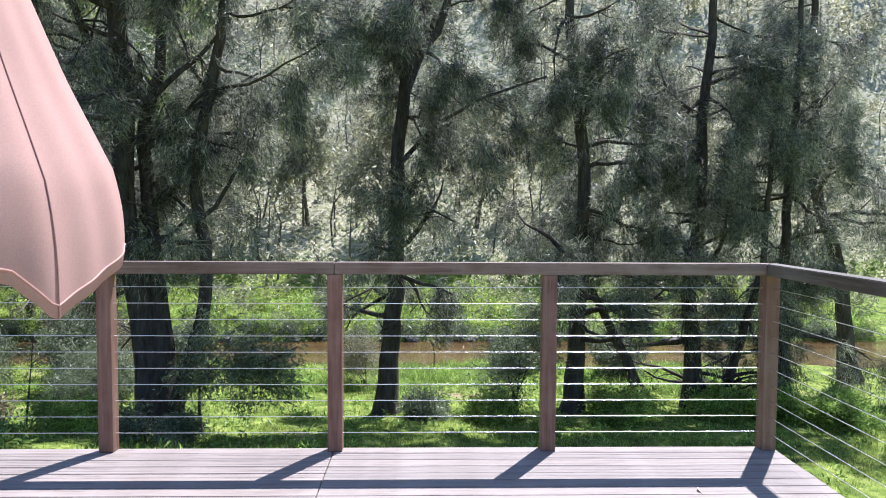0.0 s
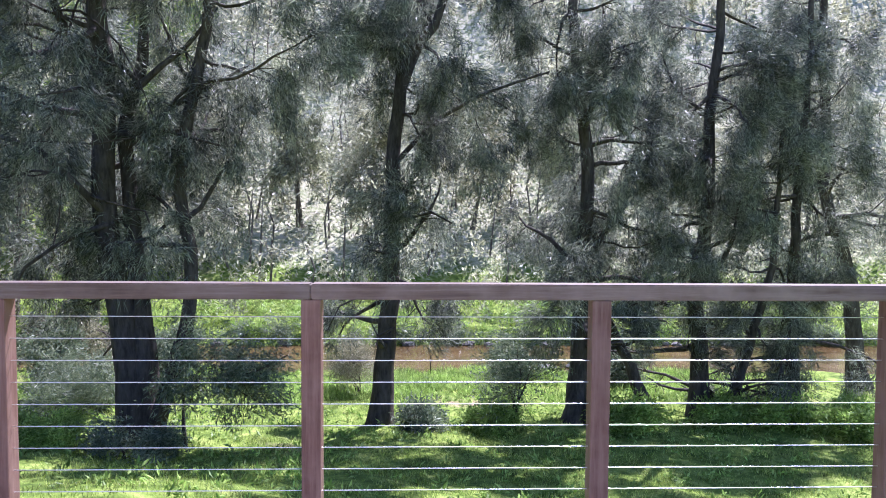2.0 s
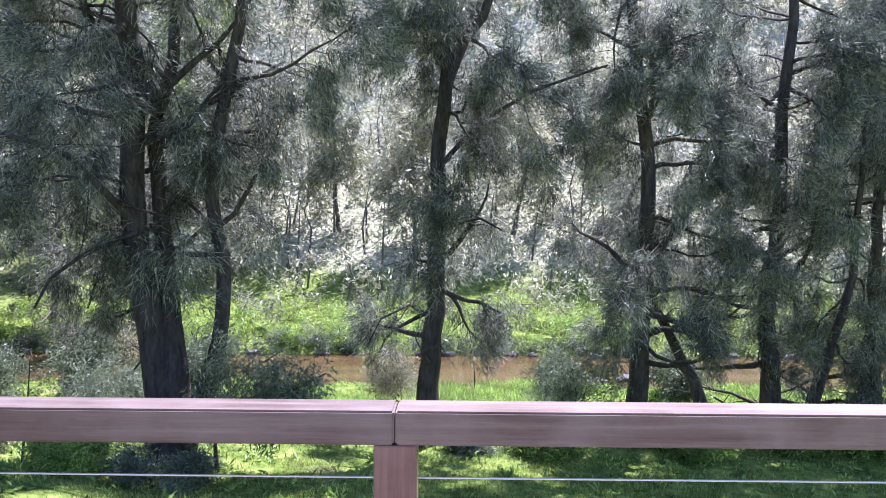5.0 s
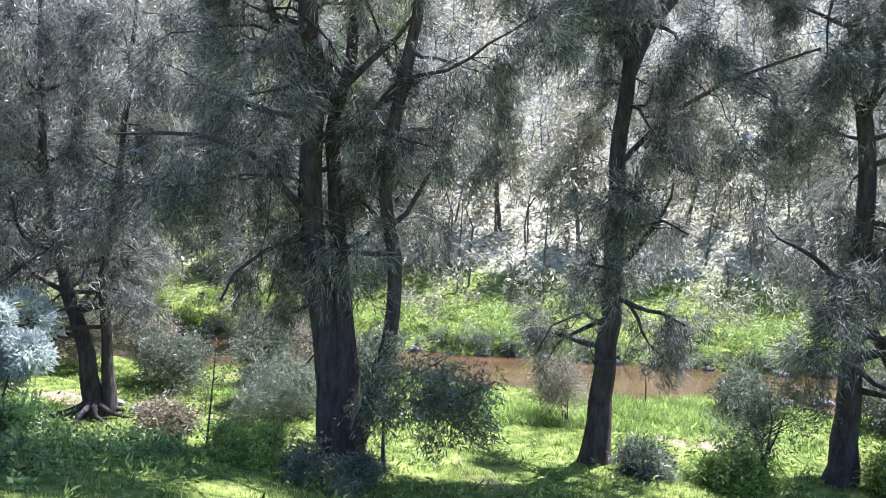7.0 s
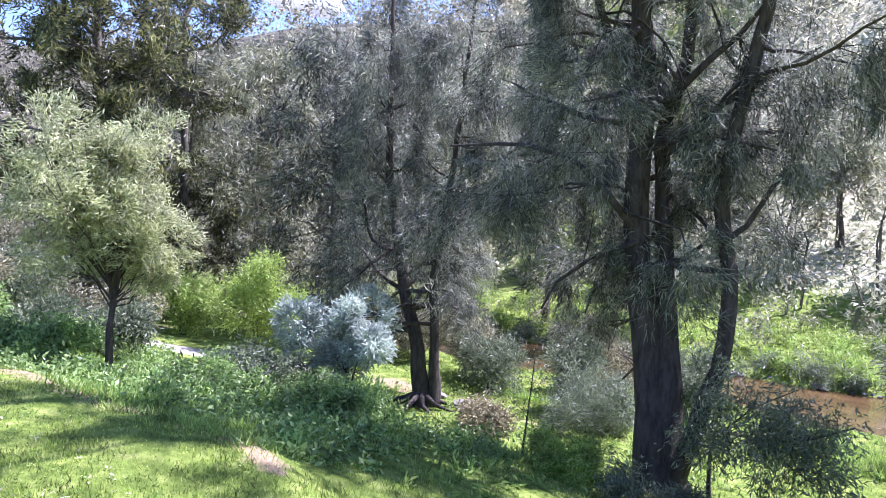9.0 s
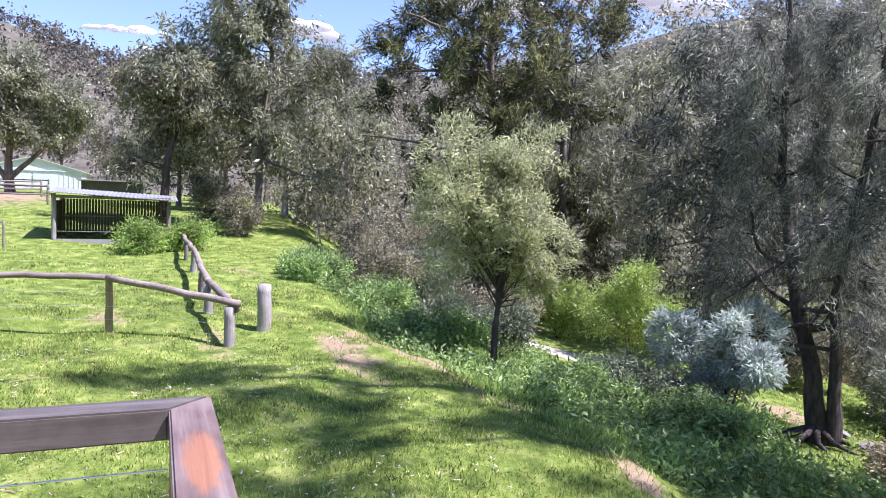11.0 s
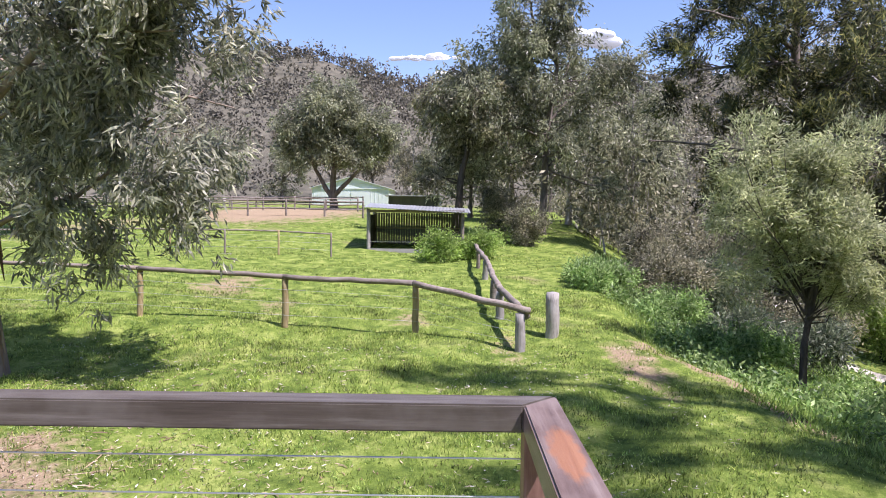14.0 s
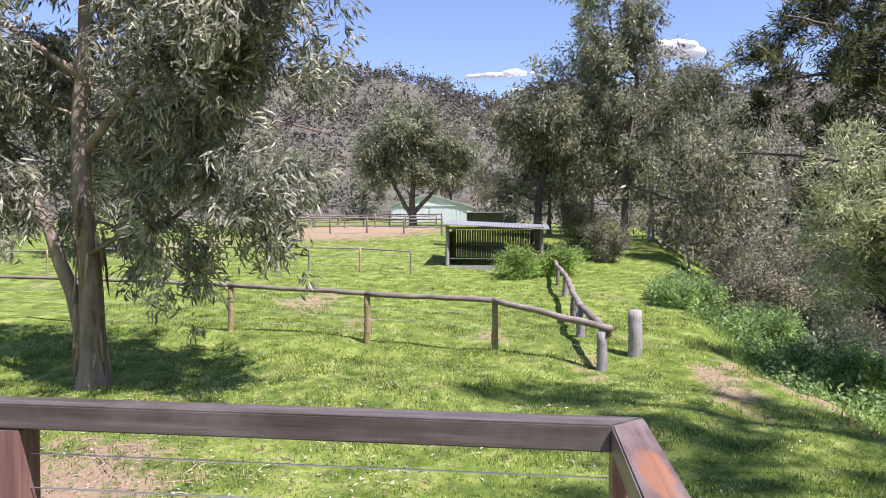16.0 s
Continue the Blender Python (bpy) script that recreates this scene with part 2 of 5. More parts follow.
cloud_m.b.inputs["Emission Strength"].default_value = 0.2
cloud_mat = cloud_m.m


# ---- building helpers ----
def raw_mesh(name, verts, faces, material, smooth=False):
    """A mesh from arrays: verts (n, 3), faces (m, 3) or (m, 4)."""
    verts, faces = np.asarray(verts, np.float32), np.asarray(faces, np.int32)
    me = bpy.data.meshes.new(name)
    k = faces.shape[1]
    me.vertices.add(len(verts))
    me.vertices.foreach_set("co", verts.ravel())
    me.loops.add(faces.size)
    me.loops.foreach_set("vertex_index", faces.ravel())
    me.polygons.add(len(faces))
    me.polygons.foreach_set("loop_start", np.arange(len(faces), dtype=np.int32) * k)
    me.polygons.foreach_set("use_smooth", np.full(len(faces), smooth))
    me.update(calc_edges=True)
    me.materials.append(material)
    return me


def bm_mesh(name, bm, material, smooth=False):
    me = bpy.data.meshes.new(name)
    bmesh.ops.recalc_face_normals(bm, faces=bm.faces)
    bm.to_mesh(me)
    bm.free()
    me.materials.append(material)
    if smooth:
        for p in me.polygons:
            p.use_smooth = True
    return me


def part(name, mesh, parent, label=""):
    ob = new(name, mesh)
    ob.parent = parent
    return tagged(ob, label)


def thing(name, label, category, at=(0, 0, 0), group="", kind="", turn=0.0):
    ob = new(name)
    ob.matrix_basis = pose(*at, 0, 0, turn)
    return tagged(ob, label, category, group, kind)


def box_bm(x0, x1, y0, y1, z0, z1, bevel=0.0):
    bm = bmesh.new()
    bmesh.ops.create_cube(bm, size=1)
    for v in bm.verts:
        v.co = (x0 + (v.co.x + 0.5) * (x1 - x0), y0 + (v.co.y + 0.5) * (y1 - y0), z0 + (v.co.z + 0.5) * (z1 - z0))
    if bevel:
        bmesh.ops.bevel(bm, geom=list(bm.edges), offset=bevel, segments=2, affect="EDGES", profile=0.5)
    return bm


def box(name, x0, x1, y0, y1, z0, z1, material, bevel=0.0):
    return bm_mesh(name, box_bm(x0, x1, y0, y1, z0, z1, bevel), material)


def tube_arrays(lines, sides=6):
    """Tubes along polylines: a list of (points (n, 3), radii (n,)). Returns verts and quads."""
    vs, fs, base = [], [], 0
    ang = np.linspace(0, 2 * np.pi, sides, endpoint=False)
    for pts, rad in lines:
        pts, rad = np.asarray(pts, float), np.asarray(rad, float)
        d = np.gradient(pts, axis=0)
        d /= np.linalg.norm(d, axis=1, keepdims=True) + 1e-9
        ref = np.array([0.31, 0.17, 0.93]) if abs(d[:, 2]).mean() < 0.8 else np.array([0.97, 0.2, 0.1])
        u = np.cross(d, ref)
        u /= np.linalg.norm(u, axis=1, keepdims=True) + 1e-9
        w = np.cross(d, u)
        ring = pts[:, None] + rad[:, None, None] * (np.cos(ang)[None, :, None] * u[:, None] + np.sin(ang)[None, :, None] * w[:, None])
        vs.append(ring.reshape(-1, 3))
        n = len(pts)
        i, j = np.meshgrid(np.arange(n - 1), np.arange(sides), indexing="ij")
        a, b = base + i * sides + j, base + i * sides + (j + 1) % sides
        fs.append(np.stack([a, b, b + sides, a + sides], -1).reshape(-1, 4))
        base += n * sides
    return np.concatenate(vs), np.concatenate(fs)


def tubes(name, lines, material, sides=6):
    return raw_mesh(name, *tube_arrays(lines, sides), material, True)


def log_mesh(name, a, b, r0, r1, material, seed=0, sides=9, n=7, wob=0.25):
    """A rough round log between two points, with closed ends."""
    g = np.random.default_rng(seed)
    a, b = np.array(a, float), np.array(b, float)
    t = np.linspace(0, 1, n)[:, None]
    pts = a + (b - a) * t
    off = g.normal(0, wob * r0, (n, 3))
    off[0] = off[-1] = 0
    pts = pts + off
    rad = (r0 + (r1 - r0) * t[:, 0]) * (1 + g.normal(0, 0.02, n))
    v, f = tube_arrays([(pts, rad)], sides)
    v += g.normal(0, 0.03 * r0, v.shape)
    caps = [(v[:sides].mean(0), 0), (v[-sides:].mean(0), (n - 1) * sides)]
    v = np.concatenate([v, [c for c, _ in caps]])
    ids = []
    for k, (_, s) in enumerate(caps):
        c = len(v) - 2 + k
        for j in range(sides):
            p, q = s + j, s + (j + 1) % sides
            ids.append((c, q, p, c) if k == 0 else (c, p, q, c))
    bm = bmesh.new()
    bv = [bm.verts.new(p) for p in v]
    for q in f:
        bm.faces.new([bv[i] for i in q])
    for q in ids:
        bm.faces.new([bv[q[0]], bv[q[1]], bv[q[2]]])
    return bm_mesh(name, bm, material, True)


# ---- the lie of the land ----
PX = ([-150, -100, -60, -45, -37, -19, -12, -5, 0, 6, 15, 30, 80], [4, 1.9, 0.9, 0.1, -0.7, -1.45, -1.8, -1.9, -2.0, -2.4, -3.5, -4.4, -4.6])
EDGE = ([-150, -100, -60, -35, -25, -17, -15, -12.8, -10, -5, 0, 6, 15, 30], [20, 14, 10, 6, 4.5, 3.6, 4.6, 5.1, 5.4, 4.2, 1.5, -2, -6, -10])
FALL = ([0, 0.03, 0.06, 0.45, 0.66, 1.0], [0, 0.03, 0.12, 0.76, 0.90, 1.0])
BEAR = [-180, -120, -70, -40, -10, 15, 30, 42, 55, 75, 92, 104, 120, 150, 180]
RIDGE = [6, 9, 18, 26, 27, 25, 19, 15.5, 13.5, 10.5, 10.2, 12.4, 13.5, 9, 6]
NEAR = [260, 200, 110, 62, 50, 50, 55, 66, 85, 115, 135, 140, 150, 230, 260]
FAR = [700, 500, 280, 170, 150, 150, 165, 200, 260, 380, 420, 420, 430, 600, 700]
WATER = -6.2


def land(x, y):
    x, y = np.asarray(x, float), np.asarray(y, float)
    top, edge = np.interp(x, *PX), np.interp(x, *EDGE)
    top = top + 0.05 * np.clip(-y - 2, 0, 8) * np.clip((-15 - x) / 3, 0, 1)
    t = np.clip((y - edge) / (28.3 - edge), 0, 1)
    z = top + (-5.75 - top) * np.interp(t, *FALL)
    z = np.where(y > 28.3, np.interp(y, [28.3, 29.6, 31, 35.5, 36.8, 38, 46], [-5.75, -6.35, -6.9, -6.9, -6.3, -5.6, -4.6]), z)
    r, b = np.hypot(x, y), np.degrees(np.arctan2(-x, y))
    r0, r1 = np.interp(b, BEAR, NEAR), np.interp(b, BEAR, FAR)
    high = np.tan(np.radians(np.interp(b, BEAR, RIDGE))) * r1 * 0.93
    s = np.clip((r - r0) / (r1 - r0), 0, 1)
    s = s * s * (3 - 2 * s) * 0.45 + s * 0.55
    z = z + (high - z) * s
    lump = 0.10 * np.sin(0.9 * x + 1.3 * np.sin(0.5 * y)) * np.sin(0.8 * y + 0.7) + 0.05 * np.sin(2.3 * x + y) * np.sin(1.9 * y - 0.6 * x)
    big = s * r * 0.012 * (np.sin(0.045 * x + 0.02 * y) + np.sin(0.06 * y - 0.03 * x + 1))
    calm = np.clip((np.hypot(x + 0.2, y + 2) - 5) / 6, 0, 1)
    return z + lump * calm + big


def ground_object():
    rings = [0.0] + list(0.8 * 1.042 ** np.arange(0, 184))
    na = 300
    ang = np.linspace(0, 2 * np.pi, na, endpoint=False)
    r = np.array(rings[1:])
    x, y = (r[:, None] * np.cos(ang)).ravel(), (r[:, None] * np.sin(ang)).ravel()
    x, y = np.append(x, 0), np.append(y, 0)
    v = np.stack([x, y, land(x, y)], 1)
    n = len(r)
    i, j = np.meshgrid(np.arange(n - 1), np.arange(na), indexing="ij")
    a, b = i * na + j, i * na + (j + 1) % na
    quads = np.stack([a, a + na, b + na, b], -1).reshape(-1, 4)
    hub = np.array([(len(v) - 1, k, k + 1, (k + 2) % na) for k in range(0, na, 2)])
    me = raw_mesh("ground", v, np.concatenate([quads, hub]), ground_mat, True)
    # bare earth and sand, where feet, hooves and floods leave them
    bare_at, sand_at = np.zeros(len(v)), np.zeros(len(v))
    for cx, cy, rx, ry, k in BARE:
        bare_at = np.maximum(bare_at, k * np.exp(-(((x - cx) / rx) ** 2 + ((y - cy) / ry) ** 2)))
    for cx, cy, rx, ry, k in SANDS:
        sand_at = np.maximum(sand_at, k * np.exp(-(((x - cx) / rx) ** 2 + ((y - cy) / ry) ** 2)))
    d = np.abs(y - np.interp(x, *EDGE) - 0.7)
    bare_at = np.maximum(bare_at, 0.8 * np.exp(-((d / 0.45) ** 2)) * ((x < -8) & (x > -18)))
    rr = np.hypot(x, y)
    sand_at = np.maximum(sand_at, 0.5 * np.clip((y - 46) / 8, 0, 1) * np.clip((x + 36) / 10, 0, 1))
    bare_at = np.maximum(bare_at, 0.42 * (rr > 90))
    bearing = np.degrees(np.arctan2(-x, y))
    wooded = np.clip((rr - np.interp(bearing, [20, 45, 80, 100], [50, 52, 95, 112])) / 20, 0, 1) * np.clip((bearing - 28) / 12, 0, 1) * (bearing < 160)
    for key, values in (("bare", bare_at), ("sandy", sand_at), ("wooded", wooded)):
        me.attributes.new(key, "FLOAT", "POINT").data.foreach_set("value", values.astype(np.float32))
    return tagged(new("ground", me), "grassy river bank and paddock with bare earth patches", "ground", kind="structure")


BARE = [(-8.2, -6.4, 3.6, 2.4, 1.0), (-15.6, 3.7, 2.8, 0.75, 0.72), (-20, -1.2, 1.6, 0.9, 0.62), (-21, -5, 2.2, 1.0, 0.62), (-24, -7.5, 4, 1.6, 0.66), (-17, 1.2, 1.6, 0.7, 0.6),
        (2.0, 22.0, 2.6, 0.7, 0.8), (-0.5, 23.6, 3.5, 0.6, 0.55), (-14, 19.5, 2.5, 1.0, 0.6), (-19, 20.5, 3, 1.0, 0.8), (-63, -15, 20, 9, 1.0), (-45, -22, 12, 5, 0.6), (12, 24, 3, 0.8, 0.6)]
SANDS = [(-25.0, 18.6, 4.2, 2.4, 1.0), (-29, 16.5, 3.5, 0.9, 1.0), (-33.5, 14.5, 2.5, 0.8, 1.0)]


# ---- land, water ----
ground = ground_object()
water = raw_mesh("water", [(-160, 28.4, WATER), (120, 28.4, WATER), (120, 37.6, WATER), (-160, 37.6, WATER)], [(0, 1, 2, 3)], water_mat)
tagged(new("water", water), "shallow brown river water with small ripples", "river", kind="structure")

# ---- deck ----
DX0, DX1, DY0, DY1 = -2.90, 2.425, -5.2, 0.075
deck = tagged(new("deck_floor"), "weathered hardwood deck of narrow boards", "deck", kind="structure")
for side, (x0, x1) in enumerate(((DX0, -0.012), (-0.008, DX1))):
    me = box("board", x0, x1, -0.090, 0, -0.022, 0, deck_wood, 0.003)
    for k in range(56):
        y = DY1 - 0.0942 * k
        ob = part("board", me, deck)
        ob.location = (0, y, 0.0006 * ((k * 7 + side * 3) % 4 - 3))
under = timber_material("bearer_timber", (0.10, 0.08, 0.06), (0.17, 0.14, 0.11), (0.24, 0.2, 0.17), 0, 0.9, 0.1)
for y in (-0.02, -1.7, -3.4, -5.0):
    part("bearer", box("bearer", DX0 + 0.02, DX1 - 0.02, y - 0.045, y + 0.045, -0.19, -0.024, under), deck)
for x in (-2.6, 0, 2.2):
    for y in (-0.02, -3.4):
        part("stump", box("stump", x - 0.05, x + 0.05, y - 0.05, y + 0.05, float(land(x, y)) - 0.2, -0.19, under), deck)

# ---- railing ----
RT, RB, RW = 1.03, 0.967, 0.083
XL, XR = -2.816, 2.337
WIRES = [0.895 - 0.0887 * k for k in range(10)]


def mitred(name, corners, material):
    """A rail from its four plan corners, with softened edges."""
    bm = bmesh.new()
    lo = [bm.verts.new((x, y, RB)) for x, y in corners]
    hi = [bm.verts.new((x, y, RT)) for x, y in corners]
    bm.faces.new(lo), bm.faces.new(hi)
    for i in range(4):
        j = (i + 1) % 4
        bm.faces.new((lo[i], lo[j], hi[j], hi[i]))
    bmesh.ops.bevel(bm, geom=list(bm.edges), offset=0.004, segments=2, affect="EDGES")
    return bm_mesh(name, bm, material)


def railing(label, rails, posts, wires, material):
    ob = thing("railing", label, "railing", group="deck railings")
    for corners in rails:
        part("top_rail", mitred("top_rail", corners, material), ob)
    for x, y in posts:
        part("post", box("post", x - 0.039, x + 0.039, y - 0.039, y + 0.039, 0.0, RB - 0.001, post_wood, 0.004), ob)
    for a, b in wires:
        for z in WIRES:
            pts = [Vector(a).lerp(Vector(b), t) for t in (0, 0.5, 1)]
            part("wire", tubes("wire", [([(p.x, p.y, z - (0.002 if k == 1 else 0)) for k, p in enumerate(pts)], [0.0019] * 3)], wire_steel, 6), ob, "thin stainless steel wire")
    return ob


g = 0.001
front = railing("stained hardwood railing with horizontal steel wires at the deck edge",
                [[(XL + g, 0), (-0.001, 0), (-0.001, RW), (XL - RW + g, RW)], [(0.001, 0), (XR - g, 0), (XR + RW - g, RW), (0.001, RW)]],
                [(x, 0.042) for x in (XL - 0.042, -1.227, 0.0, 1.16, XR + 0.042)],
                [((XL, 0.042, 0), (XR, 0.042, 0))], rail_wood_x)
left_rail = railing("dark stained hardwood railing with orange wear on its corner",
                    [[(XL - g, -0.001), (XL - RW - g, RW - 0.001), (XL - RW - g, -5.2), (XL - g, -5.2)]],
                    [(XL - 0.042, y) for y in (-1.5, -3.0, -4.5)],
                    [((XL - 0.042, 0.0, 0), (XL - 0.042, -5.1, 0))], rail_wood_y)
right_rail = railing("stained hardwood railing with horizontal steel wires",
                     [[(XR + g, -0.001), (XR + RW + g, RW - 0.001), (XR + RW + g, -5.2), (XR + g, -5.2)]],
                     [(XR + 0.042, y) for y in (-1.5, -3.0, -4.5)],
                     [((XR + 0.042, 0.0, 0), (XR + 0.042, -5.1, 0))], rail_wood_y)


# ---- umbrella ----
def umbrella():
    cx, cy = -0.86, -2.0
    ob = thing("umbrella", "closed salmon pink patio umbrella with hanging canopy", "umbrella", (cx, cy, 0))
    prof_z = [1.05, 1.12, 1.18, 1.26, 1.35, 1.46, 1.63, 1.83, 2.1, 2.4, 2.62]
    prof_r = [0.556, 0.556, 0.554, 0.546, 0.53, 0.487, 0.417, 0.345, 0.24, 0.11, 0.03]
    na, nz = 160, 40
    zs = np.linspace(0, 1, nz)
    a = np.linspace(0, 2 * np.pi, na, endpoint=False)
    fold = 0.5 + 0.5 * np.cos(8 * a + 0.5)
    v = []
    for t in zs:
        z = 1.03 + (2.62 - 1.03) * t
        r = np.interp(z, prof_z, prof_r)
        rr = r * (1 - 0.035 * fold * (1 - t) - 0.006 * np.sin(23 * a + 5 * t))
        deg = (np.degrees(a) + 180) % 360 - 180
        lift = np.interp(deg, [-180, -70, -30, -24, -19, 21, 60, 180], [0.10, 0.10, 0.12, 0.07, 0.025, 0.15, 0.12, 0.10])
        zz = z + lift * (1 - t) ** 4
        v.append(np.stack([rr * np.cos(a), rr * np.sin(a), zz], 1))
    v = np.concatenate(v)
    i, j = np.meshgrid(np.arange(nz - 1), np.arange(na), indexing="ij")
    p, q = i * na + j, i * na + (j + 1) % na
    me = raw_mesh("canopy", v, np.stack([p, q, q + na, p + na], -1).reshape(-1, 4), umbrella_fabric, True)
    canopy = part("canopy", me, ob)
    sol = canopy.modifiers.new("cloth", "SOLIDIFY")
    sol.thickness = 0.004
    hem = v[:na] * np.array([1.003, 1.003, 1]) + np.array([0, 0, 0.03])
    part("hem", tubes("hem", [(np.concatenate([hem, hem[:1]]), np.full(na + 1, 0.003))], umbrella_fabric), canopy)
    for k in (18, 152):
        line = np.array([v[m * na + k] for m in range(nz)]) * np.array([1.004, 1.004, 1])
        part("seam", tubes("seam", [(line, np.full(nz, 0.0018))], seam_thread), canopy)
    part("pole", tubes("pole", [([(0, 0, 0.06), (0, 0, 1.5), (0, 0, 2.7)], [0.024] * 3)], galvanised, 12), ob, "grey metal pole")
    part("base", box("base", -0.25, 0.25, -0.25, 0.25, 0, 0.06, concrete, 0.01), ob)
    part("runner", tubes("runner", [([(0, 0, 1.12), (0, 0, 1.24)], [0.05, 0.05])], galvanised, 12), ob)


umbrella()


# ---- trees ----
def stuff(name, label, category, verts, faces, material):
    return tagged(new(name, raw_mesh(name, verts, faces, material)), label, category, kind="stuff")


def unit(v):
    return v / (np.linalg.norm(v) + 1e-9)


def resample(pts, step):
    pts = np.array(pts, float)
    d = np.r_[0, np.cumsum(np.linalg.norm(np.diff(pts, axis=0), axis=1))]
    n = max(3, int(d[-1] / step) + 1)
    s = np.linspace(0, d[-1], n)
    return np.stack([np.interp(s, d, pts[:, k]) for k in range(3)], 1), s / d[-1]


def branch(rg, p, d, length, r, rise=0.0, bend=0.25, n=6):
    pts, d = [p], unit(d)
    for _ in range(n):
        d = unit(d + rg.normal(0, bend, 3) + np.array([0, 0, rise]))
        pts.append(pts[-1] + d * length / n)
    return np.array(pts), np.linspace(r, r * 0.25, n + 1)


def grow(rg, stems, limbs=20, reach=3.0, first=0.25, rise=0.05, twigs=6, twig=1.0, flat=0.5, taper=1.0, sub=3, lower=0.85):
    """Branches out of given stems (points, r0, r1). Returns tubes and the twig tips with their directions."""
    lines, tips, dirs = [], [], []
    total = sum(np.linalg.norm(np.diff(np.array(s[0]), axis=0), axis=1).sum() for s in stems)
    for pts, r0, r1 in stems:
        p, s = resample(pts, 0.7)
        p[1:-1] += rg.normal(0, 0.022, (len(p) - 2, 3))
        rad = r0 + (r1 - r0) * s ** 0.8
        if p[0][2] <= land(p[0][0], p[0][1]) + 0.6:
            rad = rad * (1 + 0.55 * np.exp(-s * len(p) * 0.9))
        lines.append((p, rad))
        size = np.linalg.norm(np.diff(p, axis=0), axis=1).sum()
        if r0 > 0.55:
            continue
        for _ in range(max(1, int(limbs * size / total))):
            f = first + (1 - first) * rg.random() ** lower
            k = min(int(f * (len(p) - 1)), len(p) - 2)
            a = rg.random() * 6.283
            up = rg.normal(flat * 0.3, 0.35)
            ln = reach * (0.45 + 0.75 * rg.random()) * (1 - 0.45 * taper * f)
            q, qr = branch(rg, p[k], np.array([math.cos(a), math.sin(a), up]), ln, min(rad[k] * 0.45, 0.02 + 0.028 * ln), rise, 0.22)
            lines.append((q, qr))
            for _ in range(twigs):
                m = rg.integers(3, len(q))
                d = unit(unit(q[m] - q[m - 1]) + rg.normal(0, 0.7, 3))
                w, wr = branch(rg, q[m], d, twig * (0.5 + rg.random()), max(qr[m] * 0.5, 0.008), rise - 0.06, 0.3, 4)
                lines.append((w, wr))
                for u in range(sub):
                    e = w[-1 - (u % 3)] + rg.normal(0, 0.12 * twig, 3)
                    tips.append(e), dirs.append(unit(w[-1] - w[-2]))
    return lines, np.array(tips), np.array(dirs)


def fan_dirs(rg, dirs, per, droop, lean, fan):
    """One hanging direction for each tuft, and its leaves fanned about it."""
    d = dirs * 0.6 + rg.normal(0, lean, dirs.shape)
    d[:, 2] -= droop
    d /= np.linalg.norm(d, axis=1, keepdims=True) + 1e-9
    e = np.repeat(d, per, 0) + rg.normal(0, fan, (len(d) * per, 3))
    return np.repeat(d, per, 0), e / (np.linalg.norm(e, axis=1, keepdims=True) + 1e-9)


def needles(rg, tips, dirs, per, length, width, droop=0.5, spread=0.25, fan=0.42):
    """Fine tapering needles in drooping tufts: one sliver each."""
    n = len(tips) * per
    main, d = fan_dirs(rg, dirs, per, droop, 0.45, fan)
    c = np.repeat(tips, per, 0) + rg.normal(0, spread, (n, 3)) + main * (rg.random((n, 1)) * length * 1.2)
    ln = length * (0.5 + rg.random((n, 1)))
    s = np.cross(d, rg.normal(0, 1, (n, 3)))
    s /= np.linalg.norm(s, axis=1, keepdims=True) + 1e-9
    v = np.stack([c + s * width / 2, c - s * width / 2, c + d * ln], 1).reshape(-1, 3)
    return v, np.arange(3 * n).reshape(-1, 3)


def blades(rg, tips, per, length, width, droop=0.6, spread=0.3, dirs=None, fan=0.6):
    """Leaves as bent lozenges of two triangles."""
    n = len(tips) * per
    c = np.repeat(tips, per, 0) + rg.normal(0, spread, (n, 3))
    _, d = fan_dirs(rg, np.zeros((len(tips), 3)) if dirs is None else dirs, per, droop, 0.4, fan)
    ln = length * (0.6 + 0.7 * rg.random((n, 1)))
    s = np.cross(d, rg.normal(0, 1, (n, 3)))
    s /= np.linalg.norm(s, axis=1, keepdims=True) + 1e-9
    out = np.cross(d, s) * ln * 0.10
    m = c + d * ln * 0.45 + out
    v = np.stack([c, m + s * width / 2, c + d * ln, m - s * width / 2], 1).reshape(-1, 3)
    return v, np.arange(4 * n).reshape(-1, 4)


